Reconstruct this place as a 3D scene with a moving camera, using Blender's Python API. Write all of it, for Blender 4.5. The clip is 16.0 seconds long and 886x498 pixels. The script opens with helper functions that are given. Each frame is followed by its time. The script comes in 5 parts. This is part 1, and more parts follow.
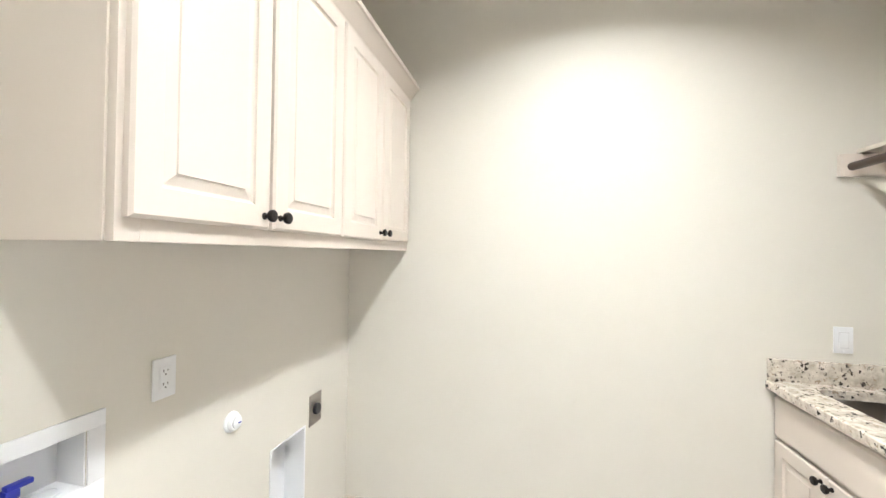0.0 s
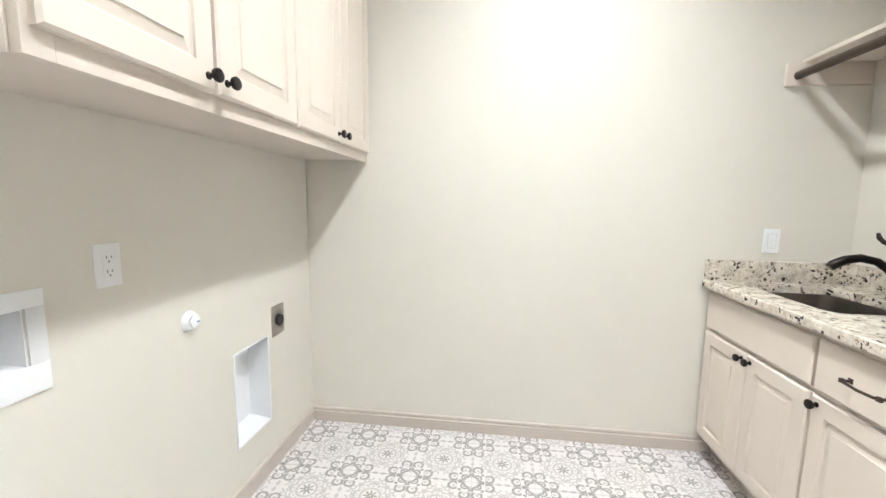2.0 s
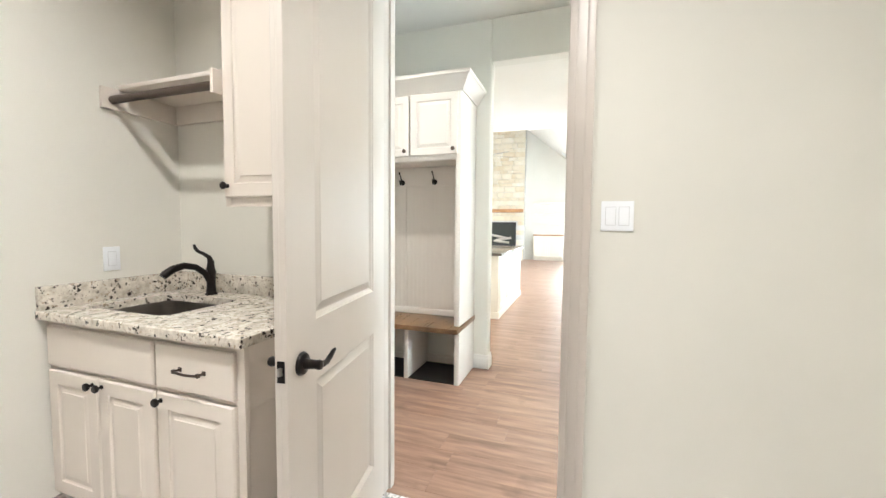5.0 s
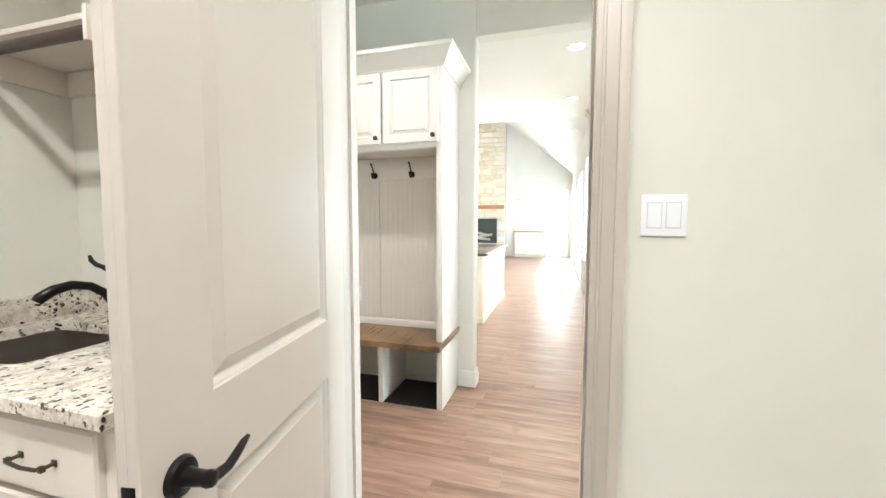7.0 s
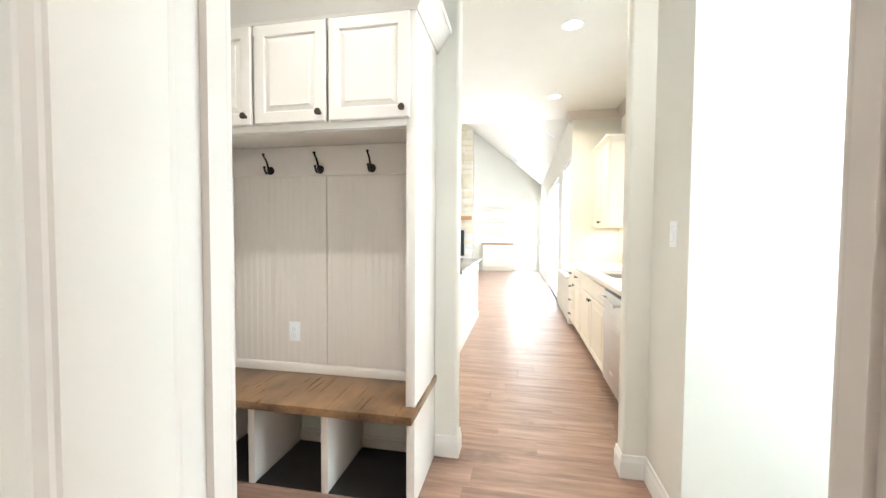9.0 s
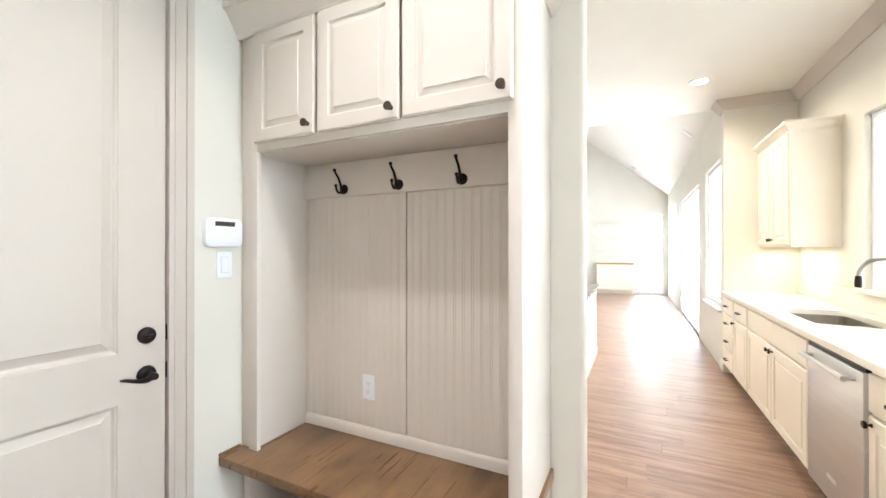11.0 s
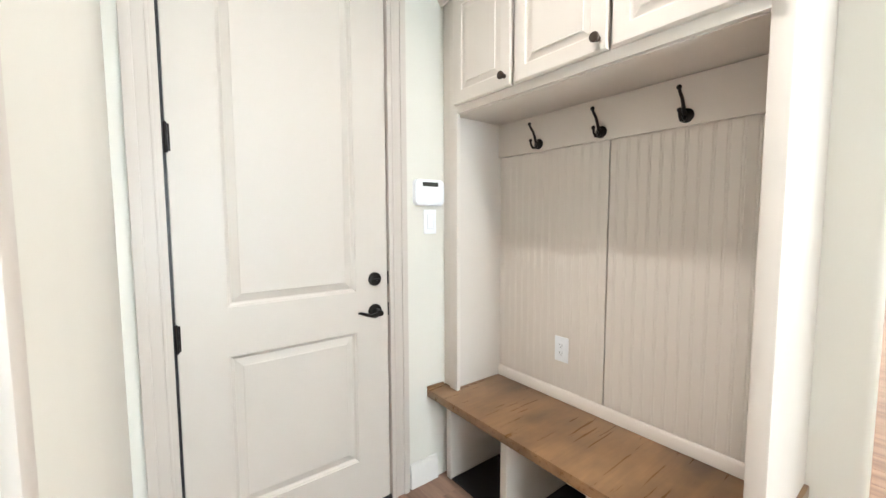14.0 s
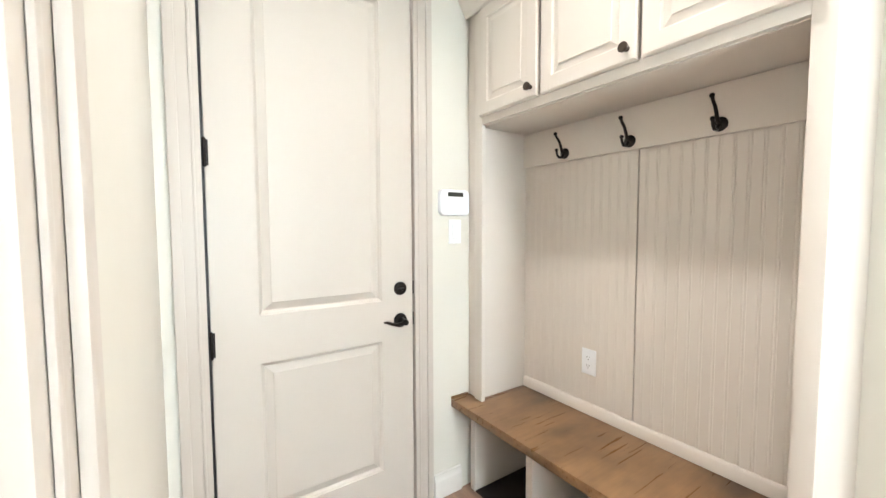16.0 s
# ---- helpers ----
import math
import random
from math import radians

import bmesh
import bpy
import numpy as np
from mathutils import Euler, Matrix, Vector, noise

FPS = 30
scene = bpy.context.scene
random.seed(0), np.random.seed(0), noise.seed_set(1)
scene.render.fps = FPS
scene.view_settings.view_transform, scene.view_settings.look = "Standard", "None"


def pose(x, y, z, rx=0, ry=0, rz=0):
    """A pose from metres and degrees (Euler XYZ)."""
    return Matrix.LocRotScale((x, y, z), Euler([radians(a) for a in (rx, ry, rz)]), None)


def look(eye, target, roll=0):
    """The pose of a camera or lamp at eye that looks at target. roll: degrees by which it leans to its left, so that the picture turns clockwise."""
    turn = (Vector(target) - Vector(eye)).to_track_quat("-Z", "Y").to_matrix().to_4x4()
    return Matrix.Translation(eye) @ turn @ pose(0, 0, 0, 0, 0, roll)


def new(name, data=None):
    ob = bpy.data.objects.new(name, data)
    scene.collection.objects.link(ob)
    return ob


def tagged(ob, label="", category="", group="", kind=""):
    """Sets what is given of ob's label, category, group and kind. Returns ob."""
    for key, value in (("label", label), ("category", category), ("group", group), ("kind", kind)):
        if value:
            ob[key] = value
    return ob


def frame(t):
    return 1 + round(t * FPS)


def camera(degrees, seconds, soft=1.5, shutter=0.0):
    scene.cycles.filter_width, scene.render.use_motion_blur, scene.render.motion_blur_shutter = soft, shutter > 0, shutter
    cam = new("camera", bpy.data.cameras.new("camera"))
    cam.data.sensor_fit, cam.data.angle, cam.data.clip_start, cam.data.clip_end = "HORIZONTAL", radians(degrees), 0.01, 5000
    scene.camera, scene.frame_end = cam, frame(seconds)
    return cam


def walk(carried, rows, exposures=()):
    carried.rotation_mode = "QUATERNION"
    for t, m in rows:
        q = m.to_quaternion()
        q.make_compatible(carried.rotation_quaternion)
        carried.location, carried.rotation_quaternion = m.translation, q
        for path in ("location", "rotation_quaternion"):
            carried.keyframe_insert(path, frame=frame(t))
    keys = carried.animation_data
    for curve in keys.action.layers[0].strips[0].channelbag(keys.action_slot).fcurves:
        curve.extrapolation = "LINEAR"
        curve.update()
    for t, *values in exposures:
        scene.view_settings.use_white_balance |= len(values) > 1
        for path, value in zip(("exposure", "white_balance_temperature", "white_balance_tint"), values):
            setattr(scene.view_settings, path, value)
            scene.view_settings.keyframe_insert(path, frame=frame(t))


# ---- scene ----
cam = camera(97.2, 16.0)
PATH = [
    (0, (-0.012, -0.028, 1.464), (-0.462, 1.92, 1.488), 0.8),
    (0.5, (-0.052, -0.031, 1.393), (-0.645, 1.877, 1.319), 0.8),
    (1, (-0.083, -0.029, 1.288), (-0.746, 1.847, 1.086), 0.6),
    (1.5, (-0.081, -0.046, 1.279), (-0.713, 1.834, 1.024), 0.5),
    (2, (-0.034, -0.019, 1.278), (-0.272, 1.952, 1.036), 0.8),
    (2.5, (0.014, -0.011, 1.301), (0.633, 1.887, 1.177), 0.8),
    (3, (0.028, -0.04, 1.297), (1.43, 1.385, 1.237), 0.6),
    (3.5, (0.034, -0.075, 1.293), (1.781, 0.894, 1.198), 0.4),
    (4, (0.049, -0.105, 1.288), (1.883, 0.683, 1.163), 0.4),
    (4.2, (0.053, -0.115, 1.284), (1.904, 0.633, 1.17), 0.5),
    (6.5, (0.286, -0.023, 1.29), (2.19, 0.57, 1.141), 0.3),
    (7, (0.483, 0.038, 1.306), (2.397, 0.603, 1.168), 0.1),
    (7.5, (0.636, 0.114, 1.297), (2.562, 0.636, 1.171), -0.0),
    (8, (0.86, 0.199, 1.301), (2.801, 0.666, 1.187), 0.1),
    (8.2, (0.944, 0.224, 1.293), (2.89, 0.67, 1.188), 0.2),
    (10.3, (1.651, 0.454, 1.354), (3.619, 0.802, 1.288), 0.3),
    (10.5, (1.71, 0.472, 1.362), (3.656, 0.928, 1.319), 0.1),
    (11, (1.815, 0.473, 1.369), (3.609, 1.357, 1.376), -0.0),
    (11.5, (1.826, 0.495, 1.367), (3.345, 1.797, 1.346), -0.1),
    (12, (1.818, 0.513, 1.411), (3.154, 2.001, 1.445), -0.3),
    (12.5, (1.825, 0.502, 1.463), (3.111, 2.031, 1.553), -0.2),
    (13, (1.809, 0.522, 1.417), (3.092, 2.056, 1.439), -0.3),
    (13.5, (1.827, 0.541, 1.372), (3.085, 2.093, 1.282), -0.3),
    (14, (1.826, 0.543, 1.319), (3.036, 2.129, 1.166), -0.2),
    (14.5, (1.823, 0.541, 1.309), (2.988, 2.156, 1.124), -0.2),
    (15, (1.83, 0.547, 1.308), (2.966, 2.184, 1.132), -0.3),
    (15.5, (1.82, 0.551, 1.328), (2.944, 2.2, 1.186), -0.3),
    (16, (1.812, 0.546, 1.333), (2.931, 2.199, 1.216), -0.2),
]
EXPOSURES = [(0, 0.16, 6300, 10), (0.7, 0.12, 6150, 9), (1.6, 0.10, 6150, 9), (2.6, 0.06, 6200, 9), (3.5, -0.04, 6400, 10), (7.0, 0.05, 6300, 9), (8.0, 0.04, 6300, 8),
             (10.5, 0.04, 6450, 15), (11.2, -0.10, 6450, 14), (13.5, -0.06, 6500, 13), (14.5, 0.05, 6600, 13), (16.0, 0.09, 6700, 13)]
walk(cam, [(t, look(eye, target, roll)) for t, eye, target, roll in PATH], EXPOSURES)

# ---- light ----
world = bpy.data.worlds.new("sky")
scene.world = world
world.use_nodes = True
wn = world.node_tree
sky = wn.nodes.new("ShaderNodeTexSky")
sky.sky_type, sky.sun_disc = "NISHITA", False
sky.sun_elevation, sky.sun_rotation = radians(50), radians(200)
wn.links.new(sky.outputs[0], wn.nodes["Background"].inputs[0])
wn.nodes["Background"].inputs[1].default_value = 0.15
sun = new("sun", bpy.data.lights.new("sun", "SUN"))
sun.data.energy, sun.data.angle, sun.data.color = 2.5, radians(0.6), (1.0, 0.95, 0.88)
sun.matrix_world = look((3, 40, 30), (6, 0, 0))


def area(name, at, aim, w, h, power, colour, shape="RECTANGLE", spread=180):
    la = bpy.data.lights.new(name, "AREA")
    la.shape, la.size, la.size_y, la.energy, la.color = shape, w, h, power, colour
    la.spread = radians(spread)
    ob = new(name, la)
    ob.matrix_world = look(at, aim)
    return ob


DAY = (0.86, 0.95, 1.0)
WARM = (1.0, 0.985, 0.95)
area("day_sink_window", (4.9, -1.26, 1.75), (4.9, 1, 1.6), 1.9, 1.25, 60, DAY)
area("day_patio_door", (10.55, -0.60, 1.25), (10.55, 3, 1.2), 2.8, 2.3, 370, DAY)
area("day_living_window", (7.86, -0.60, 1.55), (7.86, 3, 1.4), 0.95, 1.6, 110, DAY)
area("day_end_window", (14.0, -0.60, 1.6), (14.0, 3, 1.4), 1.4, 1.7, 60, DAY)
area("day_far_window", (15.68, 0.1, 1.4), (12, 0.1, 1.4), 0.7, 2.3, 110, DAY)
area("day_hall_window", (2.4, -2.38, 1.45), (2.4, 1, 1.45), 0.9, 1.7, 78, (0.74, 0.91, 1.0))

# can lights: x, y, ceiling height, watts
CANS = [(0.36, -0.15, 3.05, 32, 140), (0.30, 1.14, 3.05, 32, 132), (2.36, 1.22, 3.05, 13, 102),
        (2.5, -0.3, 3.05, 16, 150), (6.42, -0.1, 3.05, 25, 150), (4.7, -0.1, 3.05, 25, 150), (6.42, 2.0, 3.05, 22, 150), (4.7, 2.0, 3.05, 22, 150)]
for x, y, z, watts, spread in CANS:
    area("can_lamp", (x, y, z - 0.012), (x, y, 0), 0.09, 0.09, watts, WARM if x < 3.5 else (1.0, 0.91, 0.71), "DISK", spread)
area("under_cabinet_lamp", (6.7, -0.9, 1.375), (6.7, -0.9, 0), 0.7, 0.05, 5, (1.0, 0.85, 0.6))

# ---- materials ----


def nodes_of(name):
    m = bpy.data.materials.new(name)
    m.use_nodes = True
    nt = m.node_tree
    return m, nt, nt.nodes["Principled BSDF"]


def mixer(nt, fac, a, b, blend="MIX"):
    n = nt.nodes.new("ShaderNodeMix")
    n.data_type, n.blend_type = "RGBA", blend
    for sock, v in ((n.inputs[0], fac), (n.inputs[6], a), (n.inputs[7], b)):
        if isinstance(v, (int, float)):
            sock.default_value = v
        elif isinstance(v, tuple):
            sock.default_value = (*v, 1) if len(v) == 3 else v
        else:
            nt.links.new(v, sock)
    return n.outputs[2]


def ramp(nt, src, lo, hi):
    n = nt.nodes.new("ShaderNodeMapRange")
    n.inputs[1].default_value, n.inputs[2].default_value = lo, hi
    nt.links.new(src, n.inputs[0])
    return n.outputs[0]


def noise_tex(nt, vec, scale, detail=4.0, rough=0.55):
    n = nt.nodes.new("ShaderNodeTexNoise")
    n.inputs["Scale"].default_value, n.inputs["Detail"].default_value, n.inputs["Roughness"].default_value = scale, detail, rough
    nt.links.new(vec, n.inputs["Vector"])
    return n.outputs[0]


def coords(nt, stretch=(1, 1, 1), shift=False):
    tc = nt.nodes.new("ShaderNodeTexCoord")
    mp = nt.nodes.new("ShaderNodeMapping")
    mp.inputs["Scale"].default_value = stretch
    nt.links.new(tc.outputs["Object"], mp.inputs["Vector"])
    if shift:
        oi = nt.nodes.new("ShaderNodeObjectInfo")
        mu = nt.nodes.new("ShaderNodeMath")
        mu.operation = "MULTIPLY"
        mu.inputs[1].default_value = 37.0
        nt.links.new(oi.outputs["Random"], mu.inputs[0])
        cx = nt.nodes.new("ShaderNodeCombineXYZ")
        for i in range(3):
            nt.links.new(mu.outputs[0], cx.inputs[i])
        nt.links.new(cx.outputs[0], mp.inputs["Location"])
    return mp.outputs[0]


def bump(nt, p, height, strength, dist=0.002):
    b = nt.nodes.new("ShaderNodeBump")
    b.inputs["Strength"].default_value, b.inputs["Distance"].default_value = strength, dist
    nt.links.new(height, b.inputs["Height"])
    nt.links.new(b.outputs[0], p.inputs["Normal"])


def paint(name, colour, rough=0.5, fine=120.0, relief=0.15, vary=0.05, stretch=(1, 1, 1), metal=0.0):
    """Painted or plain surface: broad tone drift, fine grain in relief and gloss."""
    m, nt, p = nodes_of(name)
    v = coords(nt, stretch)
    broad = ramp(nt, noise_tex(nt, v, 1.7, 3), 0.3, 0.7)
    grain = noise_tex(nt, v, fine, 3)
    dark = tuple(c * (1 - vary) for c in colour)
    lite = tuple(min(1, c * (1 + vary * 0.5)) for c in colour)
    nt.links.new(mixer(nt, broad, dark, lite), p.inputs["Base Color"])
    r = nt.nodes.new("ShaderNodeMapRange")
    r.inputs[3].default_value, r.inputs[4].default_value = rough - 0.06, rough + 0.08
    nt.links.new(noise_tex(nt, v, 9, 4), r.inputs[0])
    nt.links.new(r.outputs[0], p.inputs["Roughness"])
    p.inputs["Metallic"].default_value = metal
    if relief:
        bump(nt, p, grain, relief, 0.0015)
    return m


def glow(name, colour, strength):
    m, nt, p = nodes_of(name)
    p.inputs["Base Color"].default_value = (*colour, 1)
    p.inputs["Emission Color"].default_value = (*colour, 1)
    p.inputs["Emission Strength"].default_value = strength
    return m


def granite(name):
    m, nt, p = nodes_of(name)
    v = coords(nt)
    base = mixer(nt, ramp(nt, noise_tex(nt, v, 22, 5, 0.7), 0.35, 0.65), (0.44, 0.395, 0.33), (0.75, 0.70, 0.62))
    tan = mixer(nt, ramp(nt, noise_tex(nt, v, 48, 3, 0.6), 0.58, 0.66), base, (0.36, 0.29, 0.22))
    vo = nt.nodes.new("ShaderNodeTexVoronoi")
    vo.inputs["Scale"].default_value, vo.inputs["Randomness"].default_value = 50, 1
    nt.links.new(mixer(nt, 0.03, v, noise_col(nt, v, 60)), vo.inputs["Vector"])
    spot = ramp(nt, vo.outputs["Distance"], 0.42, 0.33)
    patch = ramp(nt, noise_tex(nt, v, 26, 3), 0.49, 0.56)
    mu = nt.nodes.new("ShaderNodeMath")
    mu.operation = "MULTIPLY"
    nt.links.new(spot, mu.inputs[0])
    nt.links.new(patch, mu.inputs[1])
    nt.links.new(mixer(nt, mu.outputs[0], tan, (0.04, 0.034, 0.031)), p.inputs["Base Color"])
    p.inputs["Roughness"].default_value = 0.12
    return m


def noise_col(nt, vec, scale):
    n = nt.nodes.new("ShaderNodeTexNoise")
    n.inputs["Scale"].default_value = scale
    nt.links.new(vec, n.inputs["Vector"])
    return n.outputs[1]


def wood(name, dark, lite, rough, along, per_object=False, grain=9.0, island=False, knots=True, wear=0.0):
    """Stained timber with long grain along one axis."""
    m, nt, p = nodes_of(name)
    st = [grain] * 3
    st[along] = grain * 0.1 if grain > 5 else grain * 0.22
    v = coords(nt, tuple(st), per_object)
    streak = ramp(nt, noise_tex(nt, v, 2.2, 6, 0.62), 0.3, 0.72)
    fibre = noise_tex(nt, v, 14, 4, 0.7)
    c = mixer(nt, streak, dark, lite)
    c = mixer(nt, ramp(nt, fibre, 0.35, 0.7), mixer(nt, 0.13, c, dark), c)
    if knots:
        v2 = coords(nt, (2.2, 2.2, 2.2), per_object)
        k = ramp(nt, noise_tex(nt, v2, 1.6, 3), 0.62, 0.75)
        c = mixer(nt, k, c, mixer(nt, 0.55, c, tuple(d * 0.5 for d in dark)))
    if per_object or island:
        src = nt.nodes.new("ShaderNodeObjectInfo").outputs["Random"] if per_object else nt.nodes.new("ShaderNodeNewGeometry").outputs["Random Per Island"]
        f = nt.nodes.new("ShaderNodeMapRange")
        f.inputs[3].default_value, f.inputs[4].default_value = 0.0, 0.25
        nt.links.new(src, f.inputs[0])
        c = mixer(nt, f.outputs[0], c, mixer(nt, 0.5, c, (0.52, 0.38, 0.28)))
    nt.links.new(c, p.inputs["Base Color"])
    r = nt.nodes.new("ShaderNodeMapRange")
    r.inputs[3].default_value, r.inputs[4].default_value = rough - 0.07, rough + 0.1
    nt.links.new(fibre, r.inputs[0])
    nt.links.new(r.outputs[0], p.inputs["Roughness"])
    if grain > 5:
        bump(nt, p, fibre, 0.03, 0.0006)
    return m


def blotched_wood(name, dark, lite, rough, along):
    """Stained knotty timber: cloudy blotches of stain, and a little long grain."""
    m, nt, p = nodes_of(name)
    st = [5.0] * 3
    st[along] = 2.6
    v = coords(nt, tuple(st))
    cloud = ramp(nt, noise_tex(nt, v, 1.0, 4, 0.5), 0.30, 0.70)
    lt = [60.0] * 3
    lt[along] = 3.0
    fibre = noise_tex(nt, coords(nt, tuple(lt)), 1.0, 4, 0.6)
    c = mixer(nt, cloud, dark, lite)
    c = mixer(nt, ramp(nt, fibre, 0.35, 0.7), mixer(nt, 0.22, c, dark), c)
    nt.links.new(c, p.inputs["Base Color"])
    r = nt.nodes.new("ShaderNodeMapRange")
    r.inputs[3].default_value, r.inputs[4].default_value = rough - 0.05, rough + 0.1
    nt.links.new(fibre, r.inputs[0])
    nt.links.new(r.outputs[0], p.inputs["Roughness"])
    return m


def tile_pattern(name):
    """Printed cement-look tile: grey star medallion in the middle, scroll flower round each corner."""
    m, nt, p = nodes_of(name)
    tc = nt.nodes.new("ShaderNodeTexCoord")
    sp = nt.nodes.new("ShaderNodeSeparateXYZ")
    nt.links.new(tc.outputs["Object"], sp.inputs[0])

    def mth(op, a, b=None, c=None):
        n = nt.nodes.new("ShaderNodeMath")
        n.operation = op
        for i, v in enumerate((a, b, c)):
            if v is None:
                continue
            if isinstance(v, (int, float)):
                n.inputs[i].default_value = v
            else:
                nt.links.new(v, n.inputs[i])
        return n.outputs[0]

    def dist(x, y, cx, cy):
        dx, dy = mth("SUBTRACT", x, cx), mth("SUBTRACT", y, cy)
        return mth("SQRT", mth("ADD", mth("MULTIPLY", dx, dx), mth("MULTIPLY", dy, dy)))

    def line(d, r, w):
        return mth("LESS_THAN", mth("ABSOLUTE", mth("SUBTRACT", d, r)), w)

    def either(*a):
        o = a[0]
        for b in a[1:]:
            o = mth("MAXIMUM", o, b)
        return o

    def both(a, b):
        return mth("MULTIPLY", a, b)

    ax, ay = mth("ABSOLUTE", sp.outputs[0]), mth("ABSOLUTE", sp.outputs[1])
    r = dist(ax, ay, 0, 0)
    ang = mth("ARCTAN2", sp.outputs[1], sp.outputs[0])
    petal = mth("ADD", 0.023, mth("MULTIPLY", 0.011, mth("COSINE", mth("MULTIPLY", ang, 8.0))))
    star = both(mth("LESS_THAN", r, petal), mth("GREATER_THAN", r, 0.004))
    dark1 = star
    light1 = either(line(r, 0.044, 0.0055), both(line(r, 0.058, 0.003), mth("GREATER_THAN", mth("COSINE", mth("MULTIPLY", ang, 16)), -0.3)))
    # scallops and leaves round the medallion
    scal = mth("ADD", 0.072, mth("MULTIPLY", 0.006, mth("COSINE", mth("MULTIPLY", ang, 8.0))))
    light2 = mth("LESS_THAN", mth("ABSOLUTE", mth("SUBTRACT", r, scal)), 0.0042)
    # corner flower, in the frame of the nearest corner, folded to one eighth
    h = 0.145
    ux, uy = mth("MULTIPLY", mth("SUBTRACT", h, ax), 0.74), mth("MULTIPLY", mth("SUBTRACT", h, ay), 0.74)
    a = mth("MULTIPLY", mth("ADD", ux, uy), 0.7071)
    b = mth("ABSOLUTE", mth("MULTIPLY", mth("SUBTRACT", ux, uy), 0.7071))
    big = mth("MAXIMUM", ux, uy)
    small = mth("MINIMUM", ux, uy)
    curl = both(line(dist(big, small, 0.060, 0.021), 0.0155, 0.0042), mth("GREATER_THAN", big, 0.048))
    lobe = both(line(dist(big, small, 0.038, 0.021), 0.0165, 0.0042), mth("LESS_THAN", big, 0.044))
    tip = both(line(dist(a, b, 0.030, 0.0), 0.012, 0.0035), mth("GREATER_THAN", a, 0.026))
    join = both(mth("LESS_THAN", small, 0.0035), both(mth("GREATER_THAN", big, 0.020), mth("LESS_THAN", big, 0.075)))
    dark2 = either(curl, lobe, tip)
    dot = mth("LESS_THAN", dist(big, small, 0.058, 0.022), 0.006)
    leaf = mth("LESS_THAN", mth("ADD", mth("ABSOLUTE", mth("MULTIPLY", mth("SUBTRACT", a, 0.088), 0.55)), mth("ABSOLUTE", b)), 0.0075)
    leaf2 = mth("LESS_THAN", mth("ADD", mth("ABSOLUTE", mth("MULTIPLY", mth("SUBTRACT", big, 0.093), 0.5)), small), 0.0075)
    swirl = both(line(dist(big, small, 0.088, 0.026), 0.010, 0.0028), mth("GREATER_THAN", small, 0.024))
    swirl2 = either(line(dist(big, small, 0.078, 0.042), 0.008, 0.0028), line(dist(big, small, 0.100, 0.050), 0.007, 0.0026), mth("LESS_THAN", dist(big, small, 0.068, 0.056), 0.005))
    light3 = either(dot, leaf, leaf2, swirl, swirl2, join)
    v = coords(nt)
    worn = ramp(nt, noise_tex(nt, v, 60, 4), 0.25, 0.6)
    c = mixer(nt, either(light1, light2, light3), (0.72, 0.69, 0.69), (0.52, 0.50, 0.50))
    c = mixer(nt, both(either(dark1, dark2), mth("ADD", 0.7, mth("MULTIPLY", worn, 0.3))), c, (0.31, 0.30, 0.30))
    nt.links.new(c, p.inputs["Base Color"])
    p.inputs["Roughness"].default_value = 0.38
    bump(nt, p, noise_tex(nt, v, 90, 3), 0.08, 0.001)
    return m


def stone_mat(name):
    m, nt, p = nodes_of(name)
    v = coords(nt, shift=True)
    oi = nt.nodes.new("ShaderNodeObjectInfo")
    c = mixer(nt, oi.outputs["Random"], (0.62, 0.50, 0.34), (0.76, 0.72, 0.64))
    c = mixer(nt, ramp(nt, noise_tex(nt, v, 5, 5), 0.35, 0.7), c, (0.70, 0.62, 0.48))
    nt.links.new(c, p.inputs["Base Color"])
    p.inputs["Roughness"].default_value = 0.85
    bump(nt, p, noise_tex(nt, v, 14, 6), 0.6, 0.01)
    return m


def glass_mat(name):
    m, nt, p = nodes_of(name)
    p.inputs["Base Color"].default_value = (0.95, 0.98, 0.97, 1)
    p.inputs["Transmission Weight"].default_value, p.inputs["Roughness"].default_value, p.inputs["IOR"].default_value = 1, 0.0, 1.45
    return m


WALL = paint("wall_paint", (0.70, 0.68, 0.62), 0.62, 260, 0.10, 0.03)
CEIL = paint("ceiling_paint", (0.76, 0.74, 0.69), 0.75, 200, 0.25, 0.03)
TRIM = paint("trim_paint", (0.555, 0.50, 0.45), 0.36, 150, 0.05, 0.03)
CAB = paint("cabinet_paint", (0.68, 0.615, 0.55), 0.34, 90, 0.06, 0.04, (1, 1, 0.15))
LOCK = paint("locker_paint", (0.68, 0.625, 0.57), 0.45, 90, 0.06, 0.04, (1, 1, 0.15))
DOORP = paint("door_paint", (0.575, 0.525, 0.473), 0.40, 110, 0.05, 0.03, (1, 1, 0.15))
KCAB = paint("kitchen_paint", (0.80, 0.74, 0.64), 0.35, 90, 0.05, 0.03)
WHITE = paint("white_plastic", (0.83, 0.85, 0.88), 0.3, 60, 0.0, 0.02)
BRONZE = paint("dark_bronze", (0.022, 0.018, 0.017), 0.30, 220, 0.1, 0.25, metal=0.75)
WORN = paint("worn_bronze", (0.10, 0.075, 0.06), 0.35, 220, 0.1, 0.25, metal=0.8)
BLACK = paint("black_plastic", (0.012, 0.012, 0.013), 0.4, 100, 0.05, 0.1)
BRASS = paint("brass", (0.58, 0.36, 0.12), 0.28, 90, 0.15, 0.15, metal=1.0)
RED = paint("red_handle", (0.55, 0.015, 0.02), 0.35, 60, 0.0, 0.05)
